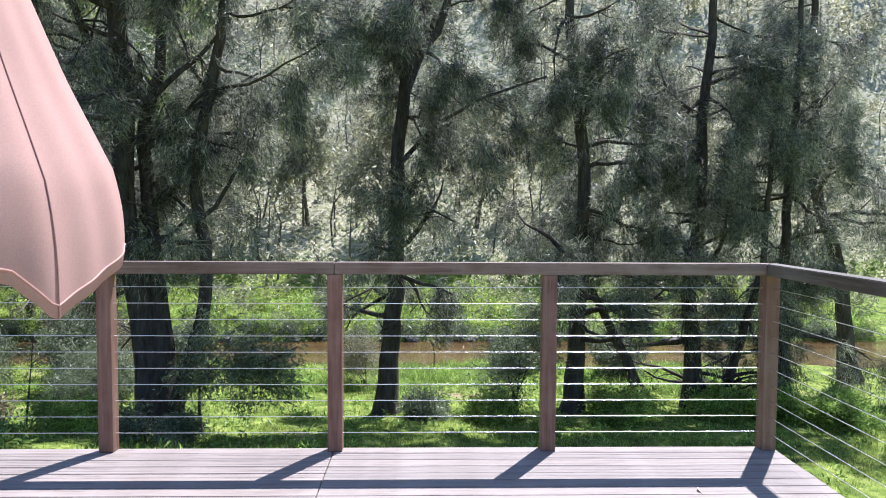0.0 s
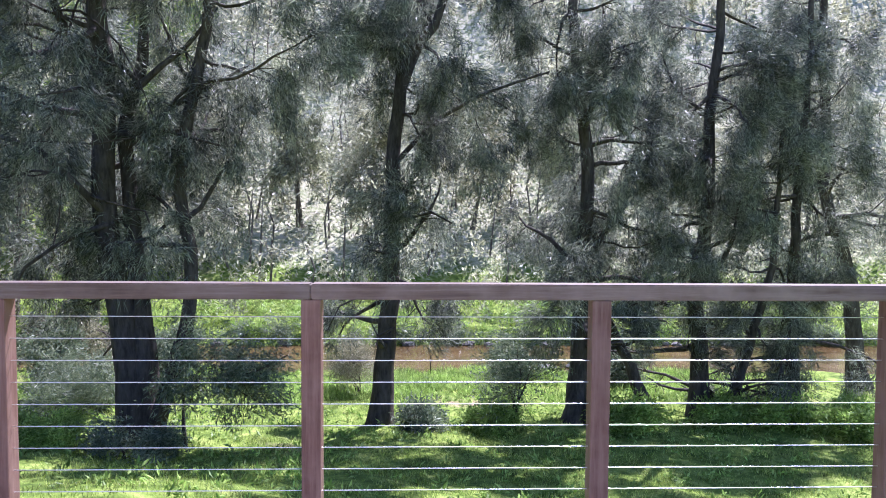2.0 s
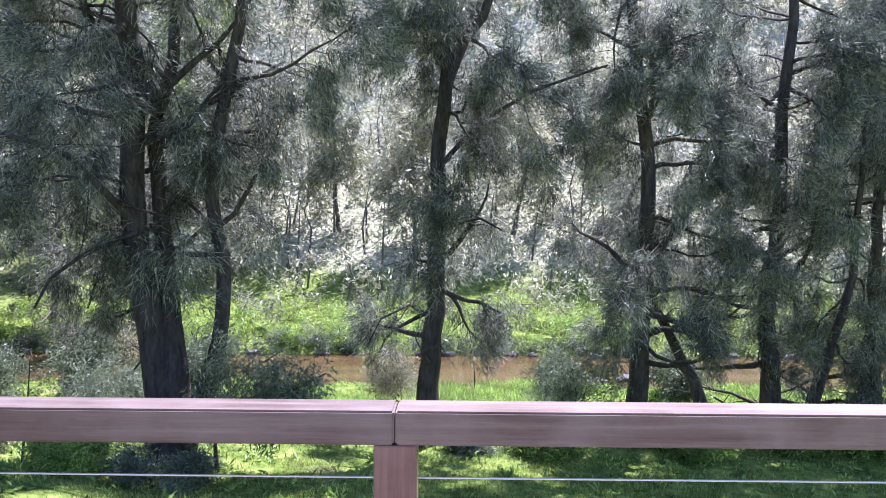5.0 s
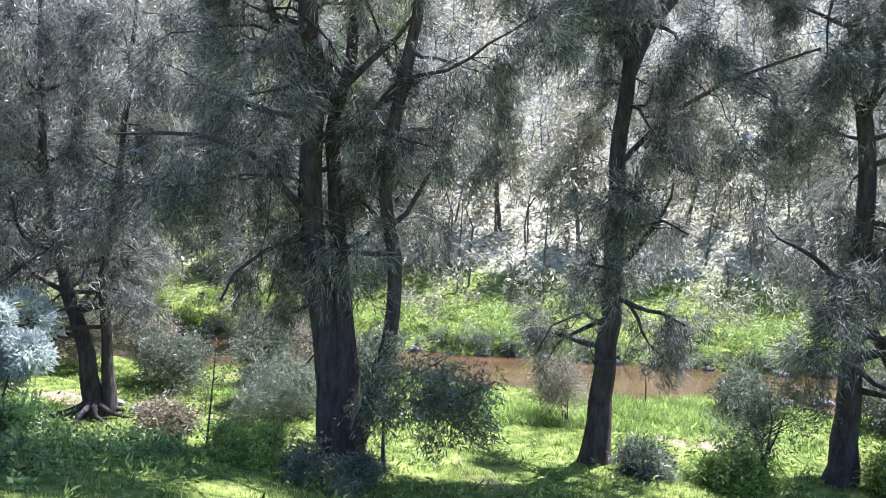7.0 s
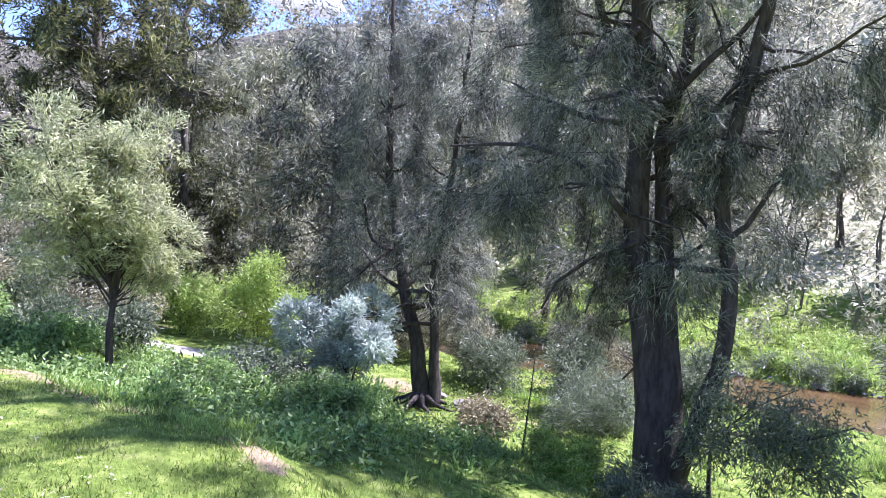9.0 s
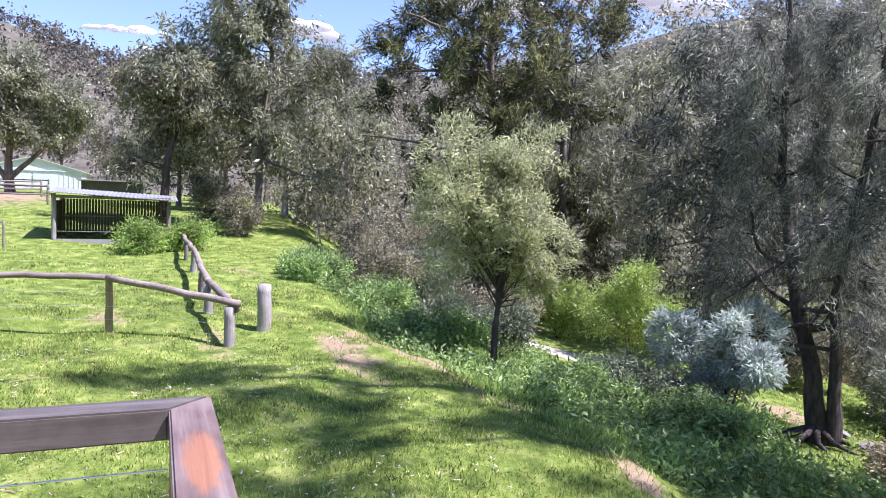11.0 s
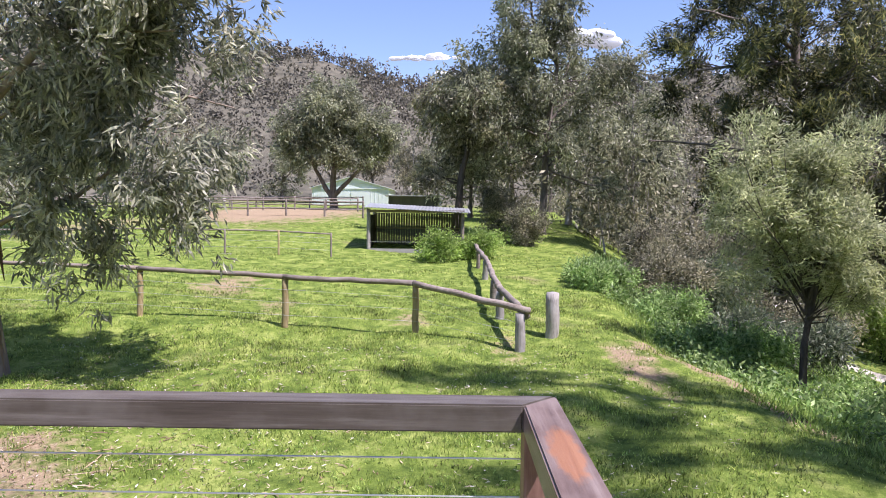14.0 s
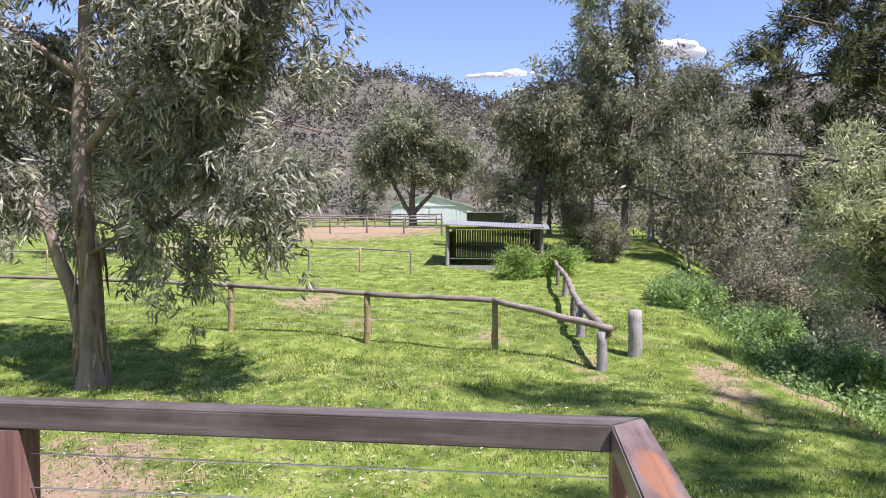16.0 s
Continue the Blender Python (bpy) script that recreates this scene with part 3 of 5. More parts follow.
def tree(label, category, stems, seed, bark, leaf, style, per, length, width, droop=0.5, spread=0.28, sides=7, name="tree", hang=0, cut=None, **kw):
    rg = np.random.default_rng(seed)
    lines, tips, dirs = grow(rg, stems, **kw)
    base = np.array(stems[0][0][0], float)
    if cut is not None:
        keep = cut(tips)
        tips, dirs = tips[keep], dirs[keep]
    if hang:
        extra = np.repeat(tips, hang, 0)
        extra[:, 2] -= rg.random(len(extra)) * 0.9
        extra += rg.normal(0, 0.12, extra.shape)
        tips, dirs = np.concatenate([tips, extra]), np.concatenate([dirs, np.repeat(dirs, hang, 0)])
    ob = thing(name, label, category, tuple(base))
    thick = min(0.07, 0.9 * min(s[1] for s in stems[:1]))
    v, f = tube_arrays([l for l in lines if l[1][0] > thick], sides)
    part("trunk", raw_mesh("trunk", v - base, f, bark, True), ob)
    fine = [l for l in lines if l[1][0] <= thick]
    if fine:
        v, f = tube_arrays([(p[::2], r[::2]) if len(p) == 5 else (p, r) for p, r in fine], 3)
        tagged(part("branchwork", raw_mesh("branchwork", v - base, f, bark, True), ob), kind="stuff")
    if style == "needle":
        v, f = needles(rg, tips, dirs, per, length, width, droop, spread)
    else:
        v, f = blades(rg, tips, per, length, width, droop, spread, dirs)
    part("crown", raw_mesh("crown", v - base, f, leaf), ob)
    return ob


OAK = dict(bark=oak_bark, leaf=needle, style="needle", length=0.25, width=0.023, droop=0.7, spread=0.11, hang=1, rise=0.0, lower=1.2)


def up(pts, *more):
    return list(pts) + list(more)


oak = "tall dark river she-oak with drooping needles"
# the unseen tops above z 12 lean deckwards, added to shade the paddock
tree(oak + ", several stems", "tree",
     [([(-7.05, 16.1, -5.2), (-7.2, 16, -4.4), (-7.3, 16, -2.5), (-7.7, 16, -0.1), (-7.9, 16, 2.5), (-7.8, 16, 4.9), (-8.0, 16, 6.7), (-8.0, 15.4, 12), (-7.2, 13.6, 18), (-6.6, 12.4, 24)], 0.42, 0.06),
      ([(-6.95, 16.1, -5.3), (-7.0, 16.1, -4.2), (-6.95, 16.1, -2.6), (-7.1, 16.2, -0.5), (-7.3, 16.2, 1.8)], 0.60, 0.05),
      ([(-6.9, 16.4, -5.1), (-7.0, 16.4, -3.3), (-7.2, 16.4, -0.4), (-7.5, 16.4, 3.5), (-7.0, 16.4, 5.3), (-6.6, 16.6, 13)], 0.34, 0.05),
      ([(-6.8, 15.9, -5.1), (-6.3, 15.7, -3.6), (-5.6, 15.7, -1.5), (-5.5, 15.7, -0.5), (-5.8, 15.7, 2.1), (-5.6, 15.7, 3.8), (-5.3, 15.7, 5.1), (-5.0, 15.7, 6.4), (-4.2, 14.6, 13), (-3.8, 13, 22)], 0.22, 0.05),
      ([(-7.8, 16, 4.6), (-8.8, 16, 5.9), (-9.1, 16, 6.7), (-10, 15.5, 11)], 0.15, 0.04),
      ([(-7.8, 15.9, 1.2), (-8.2, 15, 2.0), (-9.0, 15, 2.8), (-10.7, 15, 3.3), (-12.8, 15, 3.3)], 0.11, 0.03),
      ([(-7.6, 15.9, 1.0), (-8.3, 15, 0.7), (-9.3, 15, 0.1), (-9.8, 15, -0.8)], 0.08, 0.03),
      ([(-7.3, 16, 3.0), (-6.2, 15.5, 3.4), (-4.7, 15.5, 3.0)], 0.07, 0.03)],
     11, per=34, limbs=124, taper=0.55, reach=4.0, first=0.2, twigs=7, twig=0.7, sub=4, cut=lambda p: p[:, 2] > -0.4 - 0.9 * np.clip((np.abs(p[:, 0] + 7) - 1.0), -0.6, 1.8), **dict(OAK, lower=1.15))
tree(oak + ", single straight trunk", "tree",
     [([(-0.85, 19.1, -5.65), (-0.8, 19.1, -5.0), (-0.7, 19.1, -3.5), (-0.5, 19.1, -1.3), (-0.45, 19.1, 1.2), (-0.4, 19.1, 3.7), (-0.2, 19.1, 5.4), (-0.1, 19.1, 7.1), (-0.3, 19, 13), (-0.4, 18.8, 18)], 0.36, 0.06),
      ([(-0.2, 19.1, 5.2), (0.2, 19.1, 6.3), (0.9, 19.1, 7.1), (2.4, 19, 12)], 0.20, 0.05),
      ([(-0.45, 19.1, 0.9), (0.6, 18.6, 1.4), (1.4, 18.6, 1.0)], 0.07, 0.03),
      ([(-0.6, 19.1, -1.6), (-1.2, 18.8, -1.1), (-2.0, 18.7, -1.5), (-2.4, 18.7, -2.3)], 0.06, 0.02),
      ([(-0.4, 19.1, 2.8), (1.0, 18.6, 4.2), (2.2, 18.6, 4.9), (3.4, 18.6, 5.3), (4.3, 18.6, 5.6)], 0.09, 0.03)],
     12, cut=lambda p: p[:, 2] > -1.6 - 0.7 * np.sin(2 * p[:, 0]), per=36, limbs=54, reach=2.9, first=0.12, twigs=7, sub=4, twig=0.7, **OAK)
tree(oak, "tree",
     [([(5.45, 19.7, -5.75), (5.5, 19.7, -5.1), (5.6, 19.7, -2.8), (5.7, 19.7, -0.8), (5.7, 19.7, 0.5), (5.8, 19.7, 2.8), (5.4, 19.7, 5.7), (5.2, 19.7, 7.6), (5.0, 19.5, 17)], 0.34, 0.06),
      ([(5.7, 19.6, -0.2), (6.4, 19.5, 0.9), (7.0, 19.5, 1.4), (7.2, 20.3, 3.0)], 0.14, 0.04),
      ([(7.2, 20.5, 3.9), (6.3, 20.5, 5.5), (5.4, 20, 7.4)], 0.10, 0.08)],
     13, cut=lambda p: p[:, 2] > -1.5 - 0.8 * np.sin(2 * p[:, 0]), per=36, limbs=54, reach=3.2, first=0.13, twigs=7, sub=4, twig=0.75, **OAK)
tree("dark leaning she-oak trunk with sparse drooping needles", "tree",
     [([(8.4, 20.7, -5.8), (7.6, 20.7, -3.8), (6.7, 20.7, -2.1), (6.2, 20.7, -1.2), (5.4, 20.8, 1.5)], 0.24, 0.08)], 14, per=40, limbs=8, reach=1.6, first=0.55, twigs=3, **OAK)
tree(oak + " hanging low over the bank", "tree",
     [([(10.1, 20.9, -5.9), (10.1, 20.9, -3.6), (9.8, 20.9, -1.5), (10.2, 20.9, 1.2), (10.2, 20.9, 5.2), (10.5, 20.9, 7.6), (10.5, 20.9, 16)], 0.34, 0.06),
      ([(11.0, 20.9, -5.9), (11.6, 20.9, -3.8), (12.4, 20.7, -0.5), (12.6, 20.4, 6)], 0.2, 0.05),
      ([(10.3, 20.8, 5.8), (11.8, 20.6, 6.4), (13.1, 20.6, 5.8)], 0.09, 0.03)],
     15, cut=lambda p: p[:, 2] > -2.6 - 0.8 * np.sin(2 * p[:, 0]), per=34, limbs=74, reach=3.3, first=0.06, twigs=7, sub=4, twig=0.75, **dict(OAK, lower=1.6))
tree(oak + " on exposed roots", "tree",
     [([(18.4, 25, -5.7), (18.2, 25, -4.9), (17.8, 25, -1.0), (16.5, 25, 2.5), (16.7, 25, 4.3), (16.3, 25, 7.8), (16, 24.5, 17)], 0.36, 0.06)],
     16, per=36, limbs=26, reach=4.2, first=0.2, twigs=7, sub=4, twig=0.9, **OAK)
tree(oak + " above exposed roots", "tree",
     [([(-16.3, 18.4, -5.4), (-16.4, 18.4, -4.6), (-16.6, 18.4, -2.9), (-17.3, 18.4, -1.4), (-17.7, 18.4, 0.6), (-18.2, 18.4, 3.0), (-18.4, 18.6, 10)], 0.30, 0.05),
      ([(-16.0, 18.6, -5.2), (-16.0, 18.6, -4.0), (-16.2, 18.6, -0.9), (-15.6, 18.8, 3), (-15, 19, 9)], 0.2, 0.05)],
     17, per=32, limbs=54, cut=lambda p: p[:, 2] > -1.0 - 0.8 * np.sin(2 * p[:, 0]), reach=3.6, first=0.2, twigs=7, sub=4, twig=0.9, **OAK)
tree(oak, "tree", [([(14.0, 22.0, -5.9), (13.8, 22, 0), (14.2, 22, 7), (14, 22, 15)], 0.26, 0.04)], 20, per=34, limbs=26, reach=3.4, first=0.12, twigs=7, sub=4, twig=0.8, **dict(OAK, lower=1.6))

for k, (x, y, h) in enumerate(((-36, 56, 12), (-27, 58, 14), (-18, 57, 13), (-10, 59, 14), (-3, 56, 13), (5, 59, 12), (14, 57, 14), (23, 58, 13), (33, 56, 13), (-47, 50, 13))):
    z, rg = float(land(x, y)), np.random.default_rng(300 + k)
    tree("pale grey-green river tree on the far bank", "tree", [([(x, y, z - 0.3), (x + rg.normal(0, 0.6), y, z + h * 0.45), (x + rg.normal(0, 1.2), y, z + h)], 0.2, 0.04)],
         330 + k, grey_bark, pale_leaf if k % 3 else light_olive, "needle", per=13, length=0.5, width=0.11, droop=0.6, spread=0.26, sides=5, limbs=46, reach=3.6, first=0.3, twigs=5, twig=1.2)

for k, (x, y, h) in enumerate(((-24, 40, 13), (-31, 39.5, 14), (-38, 38.5, 13), (-45, 33, 14), (-52, 36, 15), (-47, 41, 14), (-60, 34, 14), (-36, 27.5, 13), (-25, 27.4, 12), (-30, 26.6, 13), (-44, 26, 13), (-19, 39.5, 13), (-52, 28, 14), (-34, 44, 15))):
    z, rg, h = max(float(land(x, y)), WATER), np.random.default_rng(360 + k), h + 4
    tree("grey-green she-oak beside the river bend", "tree", [([(x, y, z - 0.3), (x + rg.normal(0, 0.6), y, z + h * 0.45), (x + rg.normal(0, 1.2), y, z + h)], 0.24, 0.04)],
         380 + k, grey_bark, light_olive if k % 3 == 1 else needle, "needle", per=15, length=0.42, width=0.09, droop=0.6, spread=0.26, sides=5, limbs=52, reach=4.2, first=0.14, twigs=5, twig=1.3)

PINE = dict(bark=grey_bark, leaf=pine_needle, style="needle", length=0.36, width=0.075, droop=-0.05, spread=0.2)
big_pine = "tall dark spreading native pine with heavy limbs"
tree(big_pine, "tree",
     [([(-37.8, 17.7, -4.9), (-37.8, 17.6, 1), (-37.8, 17.5, 6.8), (-37.8, 17.2, 12.9), (-38, 17, 18)], 0.42, 0.12),
      ([(-37.8, 17.5, 8.4), (-37.6, 15.5, 9.8), (-37.4, 14.2, 9.0), (-37.2, 12, 8.7)], 0.16, 0.05),
      ([(-37.8, 17.5, 9.8), (-37.6, 15.0, 11.2), (-37.4, 12.2, 11.8)], 0.14, 0.05),
      ([(-37.8, 17.5, 4.0), (-37.4, 13.5, 5.0), (-37.2, 9.8, 5.2)], 0.13, 0.04)],
     31, per=40, limbs=64, reach=5.6, flat=-0.15, lower=1.3, first=0.1, twigs=7, twig=1.1, **PINE)
tree(big_pine, "tree", [([(-40, 23.7, -5), (-40, 23.7, 4), (-40, 23.6, 12.6), (-40, 25.2, 16)], 0.36, 0.1)], 32, per=40, limbs=48, reach=5.8, flat=-0.15, lower=1.3, first=0.1, twigs=6, twig=1.4, **PINE)

GUM = dict(style="leaf", droop=0.8)
tree("eucalypt with peeling pale bark and long hanging leaves", "tree",
     [([(-14.2, -8.8, -2.0), (-14.2, -8.8, 0.2), (-14.2, -9.0, 2.2), (-14.2, -9.0, 4.0), (-14.2, -8.9, 5.3), (-14, -8.6, 8.5)], 0.27, 0.10),
      ([(-14.3, -9.1, -0.6), (-14.3, -9.35, 0.3), (-14.3, -9.8, 1.4), (-14.4, -10.6, 2.6), (-14.4, -11.5, 4.5)], 0.17, 0.06),
      ([(-14.1, -8.9, 0.9), (-13.9, -8.0, 1.35), (-13.8, -6.8, 1.7), (-13.8, -5.8, 2.4), (-13.8, -5.5, 3.3)], 0.07, 0.03),
      ([(-14.2, -8.9, 3.0), (-13.8, -7.6, 4.2), (-13.4, -5.8, 5.2), (-13.2, -4.0, 5.6)], 0.10, 0.03),
      ([(-14.2, -8.9, 4.4), (-13.2, -9.8, 5.2), (-12.4, -11, 5.6)], 0.09, 0.03),
      ([(-13.9, -7.5, 4.2), (-13.0, -6.0, 4.4), (-12.6, -4.6, 4.3)], 0.05, 0.02),
      ([(-14.1, -8.6, 5.2), (-13.5, -6.2, 6.4), (-13.1, -4.0, 6.5)], 0.07, 0.02),
      ([(-13.8, -5.7, 2.9), (-13.6, -4.6, 3.5), (-13.4, -3.9, 3.2)], 0.04, 0.015)],
     41, bark=pale_bark, leaf=gum_leaf, per=22, length=0.26, width=0.05, spread=0.11, hang=1, limbs=76, reach=2.0, first=0.35, rise=-0.03, twigs=5, twig=0.8, sides=12, sub=3,
     cut=lambda p: (p[:, 2] > 0.3) & (p[:, 1] > -13) & ~((np.abs(p[:, 1] + 0.3 - 0.67 * (p[:, 0] + 1.2)) < 0.85) & (p[:, 0] > -14.5) & (p[:, 2] < 4.8)) & ~((p[:, 1] < -9) & (p[:, 2] < 1.5)), **GUM)
g9 = np.random.default_rng(44)
strips = []
for k in range(46):
    a, zb = g9.random() * 6.283, -1.7 + 3.4 * g9.random() ** 1.3
    rr, ln = 0.30 - 0.02 * (zb + 1.8), 0.25 + 0.5 * g9.random()
    bend = g9.normal(0, 0.06)
    pts = [(-14.2 + (rr + 0.005) * math.cos(a), -8.83 + (rr + 0.005) * math.sin(a), zb + ln), (-14.2 + (rr + 0.02) * math.cos(a + bend), -8.83 + (rr + 0.02) * math.sin(a + bend), zb + ln * 0.5), (-14.2 + (rr + 0.07) * math.cos(a + 2 * bend), -8.83 + (rr + 0.07) * math.sin(a + 2 * bend), zb)]
    strips.append((np.array(pts), np.array([0.02, 0.028, 0.008])))
vv, ff = tube_arrays(strips, 4)
stuff("peeling_bark", "reddish-brown peeling bark strips on the gum trunk", "bark", vv, ff, litter_leaf)
tree("tall grey-green eucalypt with an open crown", "tree",
     [([(-45, 5.5, -0.6), (-45, 5.6, 3.3), (-45, 5.7, 6.4), (-45, 6.3, 10.5), (-45, 4.9, 12.6), (-45, 4.4, 15)], 0.28, 0.06),
      ([(-45, 5.7, 5.8), (-44.6, 3.6, 7.0), (-44.2, 1.5, 8.2), (-44, 0.2, 9)], 0.12, 0.04),
      ([(-45, 5.8, 7), (-45.2, 7.6, 9.2), (-45.5, 9, 11)], 0.12, 0.04)],
     42, bark=grey_bark, leaf=light_olive, per=22, length=0.32, width=0.1, spread=0.22, limbs=86, reach=5.6, first=0.3, twigs=6, twig=1.2, **GUM)
tree("dark-trunked eucalypt behind the shelter", "tree", [([(-44, 0.2, -0.3), (-44, 0.4, 3.5), (-44, 0.9, 5.5), (-44, 0.3, 9)], 0.32, 0.06)],
     43, bark=oak_bark, leaf=olive_leaf, per=22, length=0.32, width=0.1, spread=0.22, limbs=36, reach=3.2, first=0.4, twigs=6, twig=1.2, **GUM)
tree("broad olive eucalypt in front of the barn", "tree",
     [([(-75, -12.4, 1.0), (-75, -12.6, 4.3), (-75, -12.1, 9.0), (-75, -12.7, 14.5)], 0.45, 0.08),
      ([(-75, -12.5, 2.6), (-75, -14.5, 6), (-75, -16.5, 10.5)], 0.3, 0.07), ([(-75, -12.5, 3), (-75, -9.6, 6), (-75, -7.6, 10)], 0.28, 0.07)],
     44, bark=grey_bark, leaf=light_olive, per=20, length=0.44, width=0.15, spread=0.32, limbs=78, reach=4.0, first=0.5, cut=lambda p: p[:, 2] > 6.0, twigs=6, twig=1.6, **GUM)

# more eucalypts of the valley floor
VALLEY = [(-58, 4.5, 11, 0.2), (-62, 1.5, 9, 0.2), (-56, 9, 12, 0.25), (-70, 6, 14, 0.3), (-52, 13, 12, 0.25), (-85, 4, 12, 0.3), (-112, -6, 10, 0.25), (-116, -28, 10, 0.3), (-112, -36, 10, 0.3), (-124, -14, 11, 0.3),
          (-95, -46, 13, 0.3), (-60, 16, 13, 0.25), (-48, 22, 14, 0.3), (-88, 12, 15, 0.3), (-112, -2, 14, 0.3), (-120, -44, 15, 0.3), (-64, -34, 9, 0.25), (-40, -24, 9, 0.25)]
for k, (x, y, h, r) in enumerate(VALLEY):
    z = float(land(x, y))
    rg = np.random.default_rng(500 + k)
    lean = rg.normal(0, 0.6, 2)
    tree("grey-green eucalypt of the valley floor", "tree",
         [([(x, y, z - 0.3), (x + lean[0] * 0.3, y + lean[1] * 0.3, z + h * 0.35), (x + lean[0], y + lean[1], z + h)], r, 0.05),
          ([(x, y, z + h * 0.3), (x + rg.normal(0, 1.5), y + rg.normal(0, 2), z + h * 0.75)], r * 0.6, 0.05)],
         600 + k, bark=grey_bark if k % 2 else white_bark, leaf=light_olive if k % 3 else olive_leaf, per=9, length=0.42, width=0.15, spread=0.3, sides=5, limbs=40, reach=h * 0.3, first=0.22, twigs=5, twig=1.3, **GUM)


# ---- bushes and saplings ----
def bush(label, at, radius, height, seed, leaf, per=30, length=0.12, width=0.03, clumps=120, trunk=0.05, bare=0.0, style="leaf", droop=0.1, category="bush", bark=oak_bark, stems=4, spread=0.16):
    rg = np.random.default_rng(seed)
    x, y = at
    z = float(land(x, y))
    ob = thing("bush", label, category, (x, y, z))
    lines, tips = [], []
    th = rg.random(clumps) * 6.283
    cz = 1 - 2 * rg.random(clumps)
    rad = rg.random(clumps) ** 0.4
    sx = np.sqrt(1 - cz ** 2)
    shape = 1 + 0.22 * np.sin(3 * th + seed) + 0.15 * np.sin(5 * th + 2 * seed)
    c = np.stack([radius * rad * sx * np.cos(th) * shape, radius * rad * sx * np.sin(th) * shape, bare + (height - bare) * (0.5 + 0.5 * rad * cz)], 1)
    count = 11 if height < 5.5 else 30
    lobes = c[:count] * np.array([0.92, 0.92, 1.0])
    lobes[:, 2] = bare + (height - bare) * np.clip((lobes[:, 2] - bare) / (height - bare), 0.1, 0.86)
    size = (0.2 + 0.26 * rg.random(count)) * min(radius, 0.9 * (height - bare))
    pick = rg.integers(0, count, clumps)
    out = rg.normal(0, 1, (clumps, 3))
    out[:, 2] += 0.35
    out /= np.linalg.norm(out, axis=1, keepdims=True)
    c = lobes[pick] + out * (size[pick] * (0.65 + 0.45 * rg.random(clumps)))[:, None]
    c[:, 2] = np.clip(c[:, 2], bare * 0.9, height * 1.06)
    main = [np.array([rg.normal(0, 0.06) * k, rg.normal(0, 0.06) * k, -0.15]) for k in range(stems)]
    for k, m in enumerate(main):
        top = c[k] * np.array([0.5, 0.5, 0.8])
        mid = np.array([m[0], m[1], bare * 0.9 + 0.1])
        lines.append((np.array([m, mid, (mid + top) / 2 + rg.normal(0, 0.08, 3), top]), np.array([trunk, trunk * 0.8, trunk * 0.5, trunk * 0.25])))
    for p in c[:: 14]:
        src = np.array([0, 0, bare + (p[2] - bare) * 0.35])
        mid = (src + p) / 2 + rg.normal(0, radius * 0.08, 3)
        lines.append((np.array([src, mid, p]), np.array([trunk * 0.28, trunk * 0.18, trunk * 0.08])))
    tagged(part("branchwork", tubes("branchwork", lines, bark, 5), ob), kind="stuff")
    d = out
    if style == "needle":
        v, f = needles(rg, c, d, per, length, width, droop, spread)
    else:
        v, f = blades(rg, c, per, length, width, droop, spread, d * 1.3, 0.5)
    v[:, 2] = np.maximum(v[:, 2], 0.01)
    part("crown", raw_mesh("crown", v, f, leaf), ob)
    return ob


bush("young pale green wattle tree with a dense feathery crown", (-18.6, 8.6), 2.05, 6.6, 51, wattle_leaf, per=60, length=0.17, width=0.034, clumps=640, trunk=0.10, bare=1.15, category="tree", stems=2, spread=0.13)
bush("silvery blue-green wattle bush beside the sandy bank", (-15.9, 14.3), 1.75, 3.5, 52, blue_leaf, per=42, length=0.22, width=0.05, clumps=340, trunk=0.06, bare=0.7, spread=0.1)
bush("low green leafy bush on the slope", (-15.2, 12.4), 1.0, 0.9, 62, fern_leaf, per=60, length=0.12, width=0.025, clumps=60, trunk=0.03, bare=0.1, spread=0.15)
bush("bright lime green bush by the water", (-27.0, 19.6), 2.2, 4.4, 53, lime_leaf, per=60, length=0.17, width=0.06, clumps=240, trunk=0.05, bare=0.4, spread=0.25)
bush("bright lime green bush by the water", (-33.0, 19.5), 1.8, 3.2, 63, lime_leaf, per=60, length=0.17, width=0.06, clumps=180, trunk=0.05, bare=0.3, spread=0.25)
tree("dark drooping sapling with a sharply bent stem", "sapling", [([(-5.6, 15.3, -5.0), (-5.65, 15.3, -4.0), (-5.7, 15.3, -3.1), (-5.2, 15.3, -3.0), (-4.0, 15.3, -2.9), (-3.0, 15.4, -2.4)], 0.05, 0.02),
     ([(-5.5, 15.3, -3.05), (-4.8, 15.2, -2.3), (-4.0, 15.2, -1.8)], 0.03, 0.012), ([(-4.6, 15.3, -2.95), (-4.0, 15.1, -3.4), (-3.4, 15.1, -3.7)], 0.025, 0.01)],
     54, bark=oak_bark, leaf=shrub_leaf, style="leaf", per=24, length=0.19, width=0.035, droop=0.4, spread=0.2, limbs=30, reach=1.4, first=0.42, rise=-0.03, twigs=4, twig=0.5, name="sapling", cut=lambda p: p[:, 2] > -4.0 + 0.5 * np.sin(3 * p[:, 0]))
tree("thin bare sapling with a few small leaves", "sapling", [([(-10.0, 14.7, -5.1), (-9.95, 14.7, -3.8), (-9.85, 14.7, -2.9), (-9.75, 14.7, -2.0)], 0.035, 0.012)],
     55, bark=oak_bark, leaf=shrub_leaf, style="leaf", per=6, length=0.1, width=0.02, droop=0.3, spread=0.12, limbs=9, reach=0.9, first=0.55, twigs=3, twig=0.4, name="sapling")
bush("dark leafy bush beside a tree trunk", (3.4, 18.8), 1.8, 3.0, 56, shrub_leaf, per=34, length=0.16, width=0.035, clumps=110, trunk=0.05, bare=0.7, spread=0.2)
